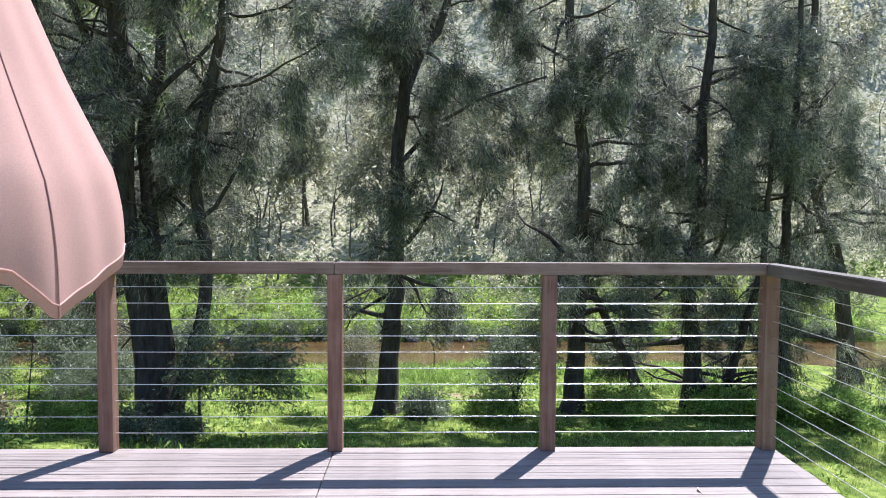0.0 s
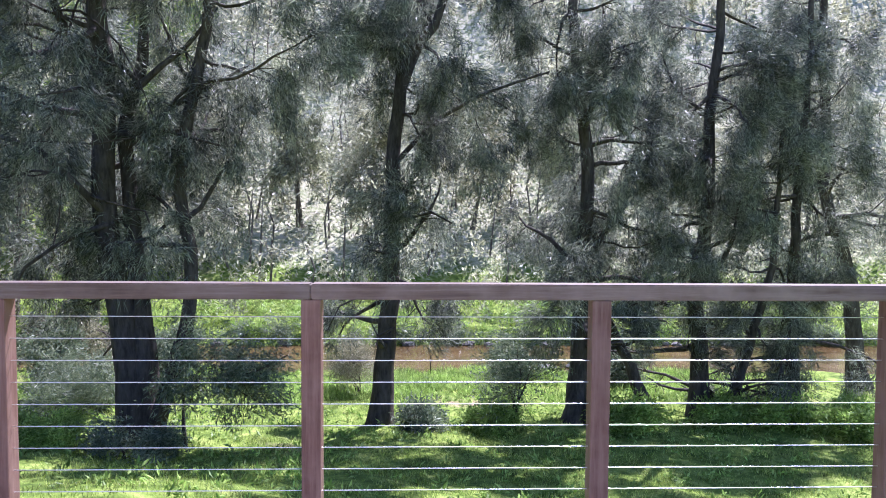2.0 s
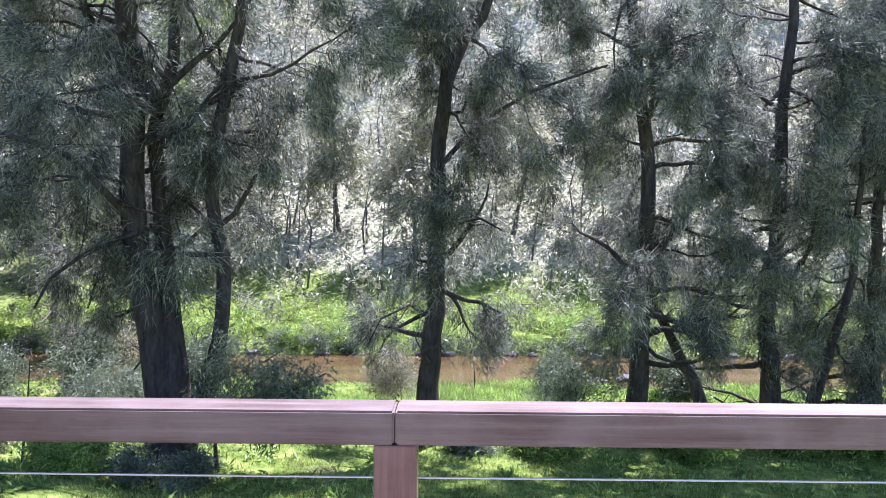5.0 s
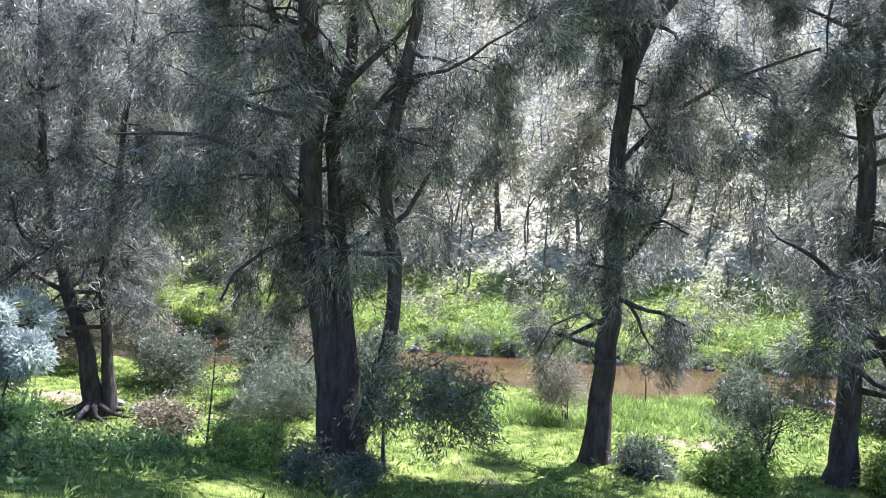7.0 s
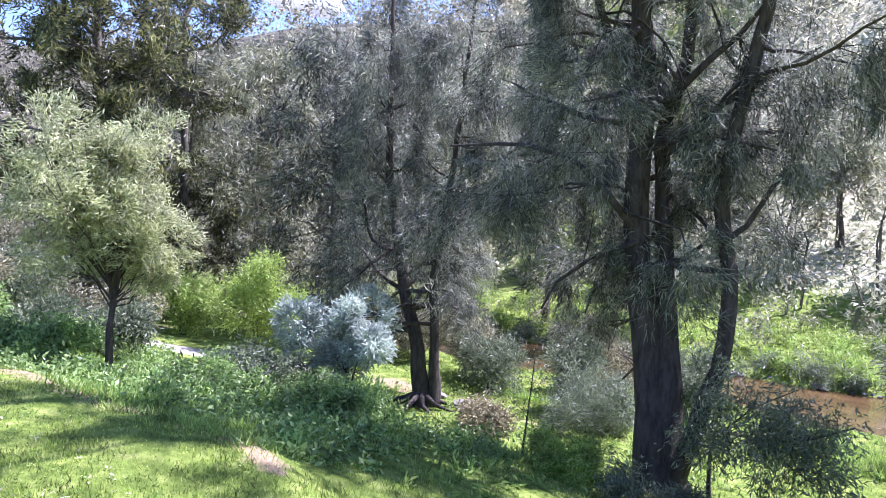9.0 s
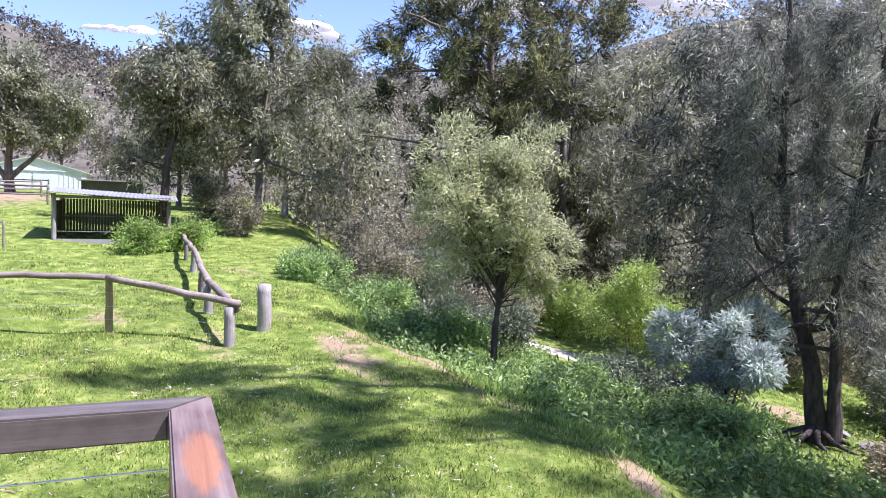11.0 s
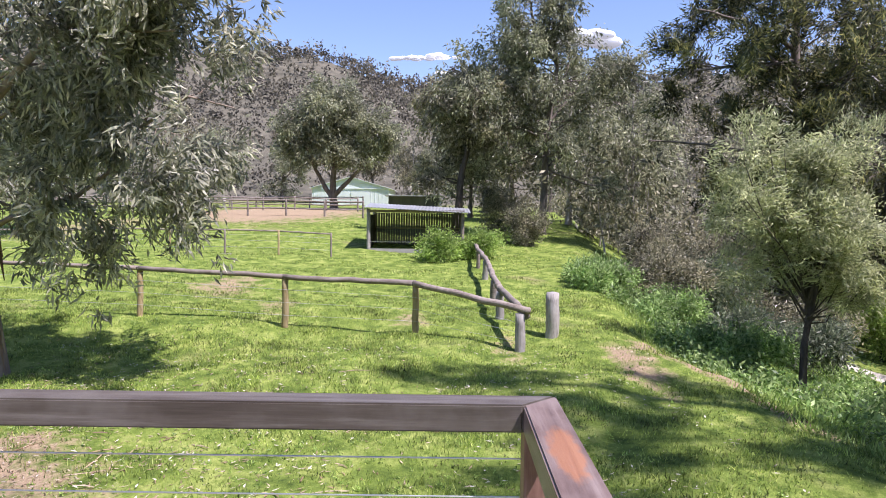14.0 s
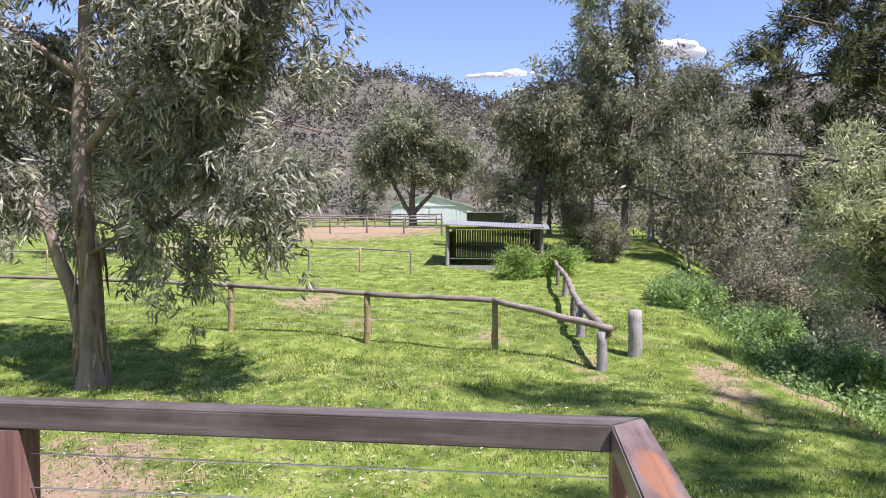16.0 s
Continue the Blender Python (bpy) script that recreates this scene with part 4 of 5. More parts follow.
bush("pale grey feathery shrub behind a tree", (-1.9, 23.5), 1.3, 2.2, 57, olive_leaf, per=110, length=0.2, width=0.014, clumps=90, trunk=0.03, bare=0.2, style="needle", spread=0.2)
bush("thin bare sapling at the water", (0.9, 27.6), 0.6, 2.6, 58, pale_leaf, per=10, length=0.12, width=0.02, clumps=30, trunk=0.03, bare=0.8, category="sapling", stems=1)
bush("dark green shrub on the slope", (-8.4, 13.4), 1.4, 0.6, 59, weed_leaf, per=110, length=0.14, width=0.03, clumps=70, trunk=0.02, bare=0.0)
bush("dark green shrub on the slope", (-6.2, 13.0), 1.2, 0.6, 60, shrub_leaf, per=90, length=0.14, width=0.03, clumps=60, trunk=0.02, bare=0.0)
bush("grey-green scrub beside the big tree", (-10.6, 19.4), 1.5, 2.0, 61, shrub_leaf, per=90, length=0.18, width=0.02, clumps=90, trunk=0.03, bare=0.1, style="needle")
SHRUBS = [(-16.6, 22.8, 1.5, 2.2, shrub_leaf), (-19, 24.5, 1.7, 2.8, olive_leaf), (-22.5, 25.5, 1.8, 3.2, olive_leaf), (-12.2, 22.5, 1.6, 2.6, shrub_leaf), (-9.6, 24.6, 1.5, 2.4, shrub_leaf), (-13.6, 25.6, 1.7, 2.8, olive_leaf), (-10.8, 21.2, 1.0, 1.4, shrub_leaf), (4.6, 26.8, 1.2, 1.5, shrub_leaf), (8.5, 25.5, 1.3, 1.6, shrub_leaf),
          (-16.8, 11.6, 1.2, 1.1, shrub_leaf), (-18.6, 12.6, 1.3, 1.6, weed_leaf), (-22.6, 10.4, 1.5, 1.3, shrub_leaf), (-25.5, 11.5, 1.8, 2.6, olive_leaf), (-29.5, 10.5, 1.9, 3.0, shrub_leaf), (-34, 12, 2.0, 3.4, olive_leaf),
          (-27, 7.4, 1.6, 2.0, olive_leaf), (-24, 9.5, 1.4, 1.0, shrub_leaf), (-32, 9, 1.8, 2.8, olive_leaf), (-36, 9.5, 1.7, 3.2, olive_leaf),
          (-15.4, 9.6, 1.1, 0.9, weed_leaf), (-13.5, 11.2, 1.3, 0.7, weed_leaf), (-20.5, 7.5, 1.2, 0.9, weed_leaf), (-23.5, 6.4, 1.5, 0.9, weed_leaf), (-14.6, 13.6, 1.0, 0.4, weed_leaf),
          (-27, 5.3, 1.5, 0.9, weed_leaf), (-31, 6.6, 1.6, 1.2, weed_leaf), (-33.8, -0.6, 1.1, 1.1, weed_leaf), (-34.6, 0.9, 1.0, 1.0, weed_leaf), (-41, 4.2, 1.4, 2.6, olive_leaf), (-48, 2.8, 1.8, 2.4, olive_leaf),
          (2.6, 18.2, 0.9, 0.6, weed_leaf), (6.8, 18.6, 1.0, 0.8, weed_leaf), (10.8, 19.8, 1.3, 0.7, weed_leaf), (0.5, 18.6, 0.7, 0.5, shrub_leaf), (14, 19, 1.6, 0.9, weed_leaf), (-12.6, 16.6, 0.7, 0.6, dry_blade)]
for k, (x, y, r, h, leaf) in enumerate(SHRUBS):
    if leaf is weed_leaf and x < -9 and y > 3:
        leaf, r, h = fern_leaf, r * 1.15, h * 0.8
    words = {olive_leaf: "olive green scrub bush", shrub_leaf: "dark green leafy shrub", weed_leaf: "low bright green weedy bush", fern_leaf: "low dark green leafy bush", pine_needle: "dense dark conifer bush", dry_blade: "pale dry tussock"}[leaf]
    bush(words + " on the grassy bank", (x, y), r, h, 700 + k, leaf, per=40, length=0.17, width=0.055, clumps=int(70 + 60 * r), trunk=0.03, bare=0.05, spread=0.2)


# ---- far bank and hillside growth ----
def leaf_cloud(rg, x, y, z, radius, height, per, size, aspect=0.45, droop=0.3):
    """Leaf lozenges in uneven crowns at many places at once."""
    n = len(x)
    lobes = 7
    c = np.stack([x, y, z], 1)[:, None] + rg.normal(0, 1, (n, lobes, 3)) * np.stack([radius * 0.5, radius * 0.5, height * 0.24], 1)[:, None]
    c[..., 2] += (height * 0.55)[:, None]
    shell = rg.normal(0, 1, (n, lobes, per, 3))
    shell /= np.linalg.norm(shell, axis=-1, keepdims=True) + 1e-9
    shell *= 0.6 + 0.5 * rg.random((n, lobes, per, 1))
    tips = (c[:, :, None] + shell * (radius * 0.42)[:, None, None, None]).reshape(-1, 3)
    sz = np.repeat(size, lobes * per)
    d = rg.normal(0, 0.7, tips.shape)
    d[:, 2] -= droop
    d /= np.linalg.norm(d, axis=1, keepdims=True)
    s = np.cross(d, rg.normal(0, 1, tips.shape))
    s /= np.linalg.norm(s, axis=1, keepdims=True) + 1e-9
    ln = (sz * (0.6 + 0.8 * rg.random(len(tips))))[:, None]
    v = np.stack([tips, tips + d * ln * 0.5 + s * ln * aspect / 2, tips + d * ln, tips + d * ln * 0.5 - s * ln * aspect / 2], 1)
    return v.reshape(-1, 3), np.arange(4 * len(tips)).reshape(-1, 4)


def polar(rg, n, b0, b1, r0, r1, power=0.5):
    b = np.radians(b0 + (b1 - b0) * rg.random(n))
    r = (r0 ** (1 / power) + (r1 ** (1 / power) - r0 ** (1 / power)) * rg.random(n)) ** power
    return -np.sin(b) * r, np.cos(b) * r


rg = np.random.default_rng(71)
x, y = polar(rg, 760, -42, 36, 44, 105)
keep = y > 45.5
x, y = x[keep], y[keep]
h = 2.0 + 7.0 * rg.random(len(x)) ** 1.4
v, f = leaf_cloud(rg, x, y, land(x, y), h * 0.42, h, 18, 0.24 + 0.0032 * np.hypot(x, y), 0.32)
stuff("hillside_scrub", "pale sunlit grey-green scrub on the hillside across the river", "scrub", v, f, pale_leaf)
lines = []
for k in range(0, len(x), 2):
    z = float(land(x[k], y[k]))
    lines.append((np.array([(x[k], y[k], z - 0.2), (x[k] + rg.normal(0, 0.3), y[k], z + h[k] * 0.5), (x[k] + rg.normal(0, 0.7), y[k], z + h[k] * 0.95)]), np.array([0.10, 0.07, 0.02])))
vv, ff = tube_arrays(lines, 4)
stuff("scrub_trunks", "thin grey trunks among the hillside scrub", "trunks", vv, ff, grey_bark)
x, y = polar(rg, 700, -45, 34, 100, 190)
h = 5 + 8 * rg.random(len(x))
v, f = leaf_cloud(rg, x, y, land(x, y), h * 0.36, h, 8, 0.0055 * np.hypot(x, y) + 0.2, 0.45)
stuff("upper_hill_forest", "grey-green eucalypt forest high on the river hillside", "forest", v, f, pale_leaf)
x, y = polar(rg, 2100, 70, 132, 115, 460)
h = 5 + 6 * rg.random(len(x))
v, f = leaf_cloud(rg, x, y, land(x, y), h * 0.36, h, 6, 0.0034 * np.hypot(x, y) + 0.22, 0.6)
stuff("hill_forest", "dull olive forest covering the distant hill", "forest", v, f, hill_leaf)
x = -40 - 75 * rg.random(240)
y = np.interp(x, *EDGE) + 0.5 + 16 * rg.random(240)
h = 2.0 + 5.0 * rg.random(240)
v, f = leaf_cloud(rg, x, y, land(x, y), h * 0.40, h, 22, np.full(240, 0.42), 0.3)
stuff("valley_scrub", "tangled grey-green scrub at the edge of the paddock", "scrub", v, f, olive_leaf)
lines = [(np.array([(x[k], y[k], float(land(x[k], y[k])) - 0.2), (x[k] + rg.normal(0, 0.4), y[k] + rg.normal(0, 0.4), float(land(x[k], y[k])) + h[k] * 0.9)]), np.array([0.07, 0.02])) for k in range(0, 240, 2)]
vv, ff = tube_arrays(lines, 4)
stuff("valley_scrub_stems", "pale bare stems among the valley scrub", "stems", vv, ff, white_bark)
x, y = polar(rg, 520, 28, 78, 50, 190)
h = 6 + 7 * rg.random(len(x))
v, f = leaf_cloud(rg, x, y, land(x, y), h * 0.36, h, 17, 0.003 * np.hypot(x, y) + 0.2, 0.45)
stuff("bend_forest", "dull green forest on the slope above the river bend", "forest", v, f, olive_leaf)
x, y = polar(rg, 620, 16, 78, 100, 270)
h = 7 + 7 * rg.random(len(x))
v, f = leaf_cloud(rg, x, y, land(x, y), h * 0.38, h, 7, 0.004 * np.hypot(x, y) + 0.2, 0.5)
stuff("ridge_forest", "dull grey-green forest along the ridge above the bend", "forest", v, f, olive_leaf)
# shrubs and tussocks along the far bank
x, y = -34 + 62 * rg.random(130), 37.4 + 6 * rg.random(130) ** 1.6
h = 0.5 + 1.3 * rg.random(130) ** 2
v, f = leaf_cloud(rg, x, y, land(x, y), 0.5 * h + 0.15, h, 24, np.full(130, 0.36), 0.12, -0.2)
stuff("far_bank_tussocks", "green tussocks and shrubs along the far river bank", "tussocks", v, f, weed_leaf)
x, y = -34 + 62 * rg.random(150), 37.0 + 0.9 * rg.random(150) ** 2
h = 0.4 + 0.9 * rg.random(150) ** 2
v, f = leaf_cloud(rg, x, y, land(x, y), 0.55 * h + 0.2, h, 22, np.full(150, 0.3), 0.14, 0.3)
stuff("far_bank_brush", "dark brush overhanging the far waterline", "brush", v, f, shrub_leaf)


x, y = -36 + 66 * rg.random(70), 38.6 + 8 * rg.random(70)
h = 1.2 + 2.4 * rg.random(70) ** 1.4
v, f = leaf_cloud(rg, x, y, land(x, y), 0.45 * h, h, 22, np.full(70, 0.3), 0.25, 0.2)
stuff("far_bank_shrubs", "dull green shrubs on the far bank above the water", "shrubs", v, f, light_olive)
# lush undergrowth on the slope below the paddock
n = 850
x = -36 + 27 * rg.random(n)
y = np.interp(x, *EDGE) + 1.5 + 8.5 * rg.random(n) ** 1.2
keep = (np.sin(0.9 * x + 1.5 * np.sin(0.6 * y)) + np.sin(1.1 * y) > -0.9) & (y < 15.5)
x, y = x[keep], y[keep]
h = 0.2 + 0.5 * rg.random(len(x)) ** 1.5
v, f = leaf_cloud(rg, x, y, land(x, y) - 0.08, 0.4 * h + 0.25, h, 11, np.full(len(x), 0.12), 0.42, -0.1)
stuff("undergrowth", "lush green leafy weeds covering the bank slope", "weeds", v, f, fern_leaf)


# ---- grass ----
def grass(name, label, seed, n, xr, yr, height, width, material, mask=None, lean=0.5):
    g3 = np.random.default_rng(seed)
    x, y = xr[0] + (xr[1] - xr[0]) * g3.random(n), yr[0] + (yr[1] - yr[0]) * g3.random(n)
    clump = np.sin(2.1 * x + 1.7 * np.sin(1.3 * y)) * np.sin(1.8 * y + 1.1 * np.sin(1.6 * x))
    keep = g3.random(n) < 0.62 + 0.45 * clump
    for cx, cy, rx, ry, k in BARE:
        keep &= g3.random(n) > 0.95 * k * np.exp(-(((x - cx) / rx) ** 2 + ((y - cy) / ry) ** 2))
    for cx, cy, rx, ry, k in SANDS:
        keep &= g3.random(n) > 1.2 * np.exp(-(((x - cx) / rx) ** 2 + ((y - cy) / ry) ** 2))
    if mask is not None:
        keep &= mask(x, y)
    x, y, clump = x[keep], y[keep], clump[keep]
    m = len(x)
    p = np.stack([x, y, land(x, y) - 0.01], 1)
    d = np.stack([g3.normal(0, lean, m), g3.normal(0, lean, m), np.ones(m)], 1)
    d /= np.linalg.norm(d, axis=1, keepdims=True)
    a = g3.random(m) * 6.283
    s = np.stack([np.cos(a), np.sin(a), 0 * a], 1) * width / 2
    ln = (height * (0.5 + 0.8 * g3.random(m)) * (1 + 0.4 * clump))[:, None]
    v = np.stack([p + s, p - s, p + d * ln], 1).reshape(-1, 3)
    stuff(name, label, "grass", v, np.arange(3 * m).reshape(-1, 3), material)


def off_deck(x, y):
    return ~((x > DX0 - 0.1) & (x < DX1 + 0.1) & (y < DY1 + 0.1))


def above(x, y):
    return off_deck(x, y) & (y < np.interp(x, *EDGE) + 0.5)


def below(x, y):
    return off_deck(x, y) & (y > np.interp(x, *EDGE) + 0.3)


grass("paddock_grass", "short bright green grazed paddock grass", 81, 250000, (-24, -3.5), (-13, 7), 0.075, 0.019, grass_blade, above)
grass("far_paddock_grass", "short green grass of the far paddock", 82, 60000, (-48, -24), (-18, 9), 0.08, 0.03, grass_blade, above)
grass("bank_grass", "soft green grass on the shaded slope", 83, 150000, (-24, 16), (2, 17), 0.12, 0.016, grass_blade, below)
grass("flat_grass", "bright sunlit grass on the river flat", 84, 110000, (-26, 18), (13, 28.3), 0.13, 0.02, grass_blade, below)
grass("river_weeds", "lush bright green weeds near the water", 85, 70000, (-16, 14), (22.5, 28.2), 0.34, 0.035, weed_leaf, lambda x, y: np.sin(0.9 * x + y) + np.sin(0.5 * x + 1.2) > -0.7, 0.7)
grass("slope_weeds", "lush green weeds on the bank slope", 86, 60000, (-34, -9), (5, 14), 0.24, 0.035, weed_leaf, lambda x, y: below(x, y) & (np.sin(0.8 * x) + np.sin(0.9 * y + 0.4 * x) > -0.3), 0.7)
grass("far_bank_grass", "bright sunlit grass on the far bank", 87, 60000, (-30, 28), (37.6, 48), 0.22, 0.045, grass_blade)
grass("dry_stems", "scattered dry straw stems in the grass", 88, 9000, (-24, 14), (-12, 27), 0.13, 0.008, dry_blade, off_deck, 1.2)


def rosettes(name, label, seed, n, xr, yr, size, material, mask, per=9):
    g7 = np.random.default_rng(seed)
    x, y = xr[0] + (xr[1] - xr[0]) * g7.random(n), yr[0] + (yr[1] - yr[0]) * g7.random(n)
    keep = mask(x, y) & (g7.random(n) < 0.5 + 0.6 * np.sin(1.1 * x + 2 * np.sin(0.7 * y)) * np.sin(0.9 * y + 1))
    p = np.stack([x[keep], y[keep], land(x[keep], y[keep]) + 0.02], 1)
    v, f = blades(g7, p, per, size, size * 0.35, -0.35, size * 0.35)
    stuff(name, label, "weeds", v, f, material)


rosettes("paddock_weeds", "small broad-leaved weeds and clover in the paddock", 91, 5200, (-26, -3.5), (-12, 6.5), 0.055, weed_leaf, above)
rosettes("paddock_flowers", "tiny pale clover flowers in the grass", 92, 2600, (-24, -3.5), (-12, 6.5), 0.035, dry_blade, above, 2)
rosettes("flat_weeds", "broad-leaved weeds on the river flat", 93, 4600, (-22, 16), (8, 28), 0.18, weed_leaf, below)
g4 = np.random.default_rng(90)
n = 4200
lx, ly = -9 + g4.normal(0, 3.4, n), -6.2 + g4.normal(0, 2.8, n)
keep = (lx < -3.3)
lx, ly = lx[keep], ly[keep]
v, f = blades(g4, np.stack([lx, ly, land(lx, ly) + 0.02], 1), 1, 0.13, 0.025, 0.0, 0.0)
v[:, 2] = np.repeat(land(lx, ly), 4) + 0.012 + 0.25 * np.abs(v[:, 2] - np.repeat(land(lx, ly) + 0.02, 4))
sticks = []
for k in range(90):
    x, y, a, ln = -8.5 + g4.normal(0, 2.6), -6.0 + g4.normal(0, 2.4), g4.random() * 6.283, 0.15 + 0.5 * g4.random() ** 2
    if x < -3.6:
        e = [(x + ln * t * math.cos(a) + 0.03 * math.sin(9 * t), y + ln * t * math.sin(a), float(land(x, y)) + 0.02 + 0.03 * t * g4.random()) for t in (0, 0.5, 1)]
        sticks.append((np.array(e), np.array([0.008, 0.011, 0.005])))
sv, sf = tube_arrays(sticks, 4)
stuff("fallen_sticks", "dry fallen sticks and bark on the bare earth", "sticks", sv, sf, litter_leaf)
n = 3000
sx, sy = -17 + 13.4 * g4.random(n), -9 + 13 * g4.random(n)
keep = above(sx, sy) & (np.sin(1.3 * sx + 2 * np.sin(sy)) + np.sin(1.7 * sy) > -0.6)
sx, sy = sx[keep], sy[keep]
sv, sf = blades(g4, np.stack([sx, sy, land(sx, sy)], 1), 1, 0.10, 0.03, 0.0, 0.0)
sv[:, 2] = np.repeat(land(sx, sy), 4) + 0.035 + 0.3 * np.abs(sv[:, 2] - np.repeat(land(sx, sy), 4))
stuff("scattered_leaves", "pale dry gum leaves scattered over the grass", "leaf litter", sv, sf, dry_leaf)
stuff("leaf_litter", "dry brown gum leaves and bark strips on the ground", "leaf litter", v, f, litter_leaf)


# ---- rocks, sticks ----
def rock(at, size, seed):
    g5 = np.random.default_rng(seed)
    bm = bmesh.new()
    bmesh.ops.create_icosphere(bm, subdivisions=2, radius=size)
    ph = g5.random(3) * 6
    for vert in bm.verts:
        c = vert.co / size
        k = 1 + 0.22 * math.sin(2.4 * c.x + ph[0]) * math.cos(2.1 * c.y + ph[1]) + 0.12 * math.sin(4 * c.z + 3 * c.x + ph[2])
        vert.co = Vector((c.x * 1.4, c.y, c.z * 0.6)) * size * k
    ob = new("rock", bm_mesh("rock", bm, rock_mat))
    ob.matrix_basis = pose(*at, 0, 0, float(g5.random() * 360))
    return tagged(ob, "dark grey river rock at the waterline", "rock", "rocks along the river")


for k in range(46):
    x = -26 + 46 * g4.random()
    y = 36.6 + g4.random() * 0.7
    rock((x, y, WATER + 0.05), 0.10 + 0.22 * g4.random() ** 2, 900 + k)
for k, (x, y) in enumerate([(8, 31.2), (9.4, 31.5), (6.6, 30.6), (-17, 20.0), (-15.2, 19.2)]):
    rock((x, y, max(WATER, float(land(x, y))) + 0.06), 0.35, 960 + k)
for k in range(9):
    a = 0.7 * k
    x0, y0 = -16.3, 18.3
    pts = [(x0 + 0.15 * math.cos(a), y0 + 0.15 * math.sin(a), float(land(x0, y0)) + 0.45), (x0 + 0.7 * math.cos(a), y0 + 0.7 * math.sin(a) - 0.1, float(land(x0, y0)) + 0.2), (x0 + 1.5 * math.cos(a + 0.2), y0 + 1.5 * math.sin(a + 0.2) - 0.2, float(land(x0 + 1.5 * math.cos(a), y0 + 1.5 * math.sin(a))) - 0.02)]
    tagged(new("root", tubes("root", [resample(pts, 0.2)[:1] + (np.linspace(0.11, 0.03, len(resample(pts, 0.2)[0])),)], oak_bark, 6)), "dark exposed tree root on the bank", "root", "exposed roots")


# ---- paddock fences ----
def gz(x, y):
    return float(land(x, y))


def fence(label, posts, rails, wires, post_mat, group="paddock fences"):
    x0, y0 = posts[0][0], posts[0][1]
    ob = thing("fence", label, "fence", group=group)
    for k, (x, y, hgt, r) in enumerate(posts):
        z = gz(x, y)
        part("post", log_mesh("post", (x, y, z - 0.25), (x + 0.02, y, z + hgt), r, r * 0.92, post_mat[k % len(post_mat)], 40 + k, 10, 6, 0.1), ob)
    for k, (a, b, ra, rb) in enumerate(rails):
        part("rail", log_mesh("rail", a, b, ra, rb, grey_log, 70 + k, 9, 9, 0.16), ob)
    for line in wires:
        part("wire", tubes("wire", [(np.array(line), np.full(len(line), 0.004))], galvanised, 4), ob)
    return ob


fp = [(-18.6, -16.5), (-18.5, -12.0), (-18.45, -7.8), (-18.4, -4.2), (-18.3, -1.0), (-16.95, 1.42)]
tops = [1.20, 1.2, 1.20, 1.26, 1.16, 0.86]
rad = [0.075, 0.075, 0.075, 0.085, 0.085, 0.125]
rz = [gz(x, y) + h for (x, y), h in zip(fp, tops)]
rails = []
for k in range(5):
    (xa, ya), (xb, yb) = fp[k], fp[k + 1]
    za, zb = rz[k] + (0.05 if k == 4 else 0.0), rz[k + 1] + (0.06 if k == 4 else 0.0)
    if k == 3:
        zb = rz[4] + 0.05
    rails.append(((xa + 0.06, ya - 0.05, za), (xb + (0.1 if k == 4 else 0.06), yb + (0.2 if k == 4 else 0.0), zb), 0.042 + 0.008 * k, 0.048 + 0.008 * k))
wires = []
for q in (0.25, 0.5, 0.75):
    wires.append([(x + 0.09, y, gz(x, y) + h * q) for (x, y), h in zip(fp, tops)])
fence("log fence with round posts, one top rail and wires", [(x, y, h, r) for (x, y), h, r in zip(fp, tops, rad)], rails, wires, [treated_post, treated_post, treated_post, treated_post, treated_post, pale_log])
sp = [(-16.95, 1.55), (-19.7, 1.15), (-23.0, 1.2), (-27.3, 1.15), (-31.7, 1.05), (-36.5, 0.95)]
sz = [gz(*p) + 0.80 for p in sp]
fence("low weathered log fence running back to the shelter", [(x, y, 0.72, 0.12 if k < 4 else 0.09) for k, (x, y) in enumerate(sp) if k],
      [((sp[k][0], sp[k][1], sz[k]), (sp[k + 1][0] - 0.2, sp[k + 1][1], sz[k + 1]), 0.095, 0.085) for k in range(5)], [], [pale_log, grey_log])
stump = thing("stump_post", "thick pale weathered timber post standing alone", "post", (-18.2, 2.32, gz(-18.2, 2.32)))
part("shaft", log_mesh("shaft", (0, 0, -0.25), (0, 0, 1.08), 0.165, 0.16, pale_log, 8, 14, 8, 0.06), stump)

# back paddock: posts, a rail and mesh wire
bp = [(-30.0 - 0.4 * k, -24 + 2.3 * k) for k in range(9)]
fence("thin post and rail fence across the paddock", [(x, y, 1.1, 0.045) for x, y in bp],
      [((bp[k][0], bp[k][1], gz(*bp[k]) + 1.05), (bp[k + 1][0], bp[k + 1][1], gz(*bp[k + 1]) + 1.05), 0.035, 0.035) for k in range(8)],
      [[(x, y, gz(x, y) + q) for x, y in bp] for q in (0.3, 0.6, 0.85)], [grey_log, treated_post])
for row, (x0, y0, y1) in enumerate(((-56, -34, -4), (-68, -36, -6), (-80, -40, -8))):
    yy = np.arange(y0, y1, 3.0)
    fence("dark timber yard rails in the far paddock", [(x0, float(q), 1.3, 0.08) for q in yy],
          [((x0, float(yy[k]), gz(x0, yy[k]) + hh), (x0, float(yy[k + 1]), gz(x0, yy[k + 1]) + hh), 0.06, 0.06) for k in range(len(yy) - 1) for hh in (0.6, 1.2)], [], [grey_log])
xx = np.arange(-44, -60, -3.0)
fence("wire fence at the edge of the scrub", [(float(q), 3.6 - 0.05 * (q + 40), 1.1, 0.05) for q in xx], [], [[(float(q), 3.6 - 0.05 * (q + 40), gz(q, 3.6 - 0.05 * (q + 40)) + hh) for q in xx] for hh in (0.4, 0.7, 1.05)], [grey_log])


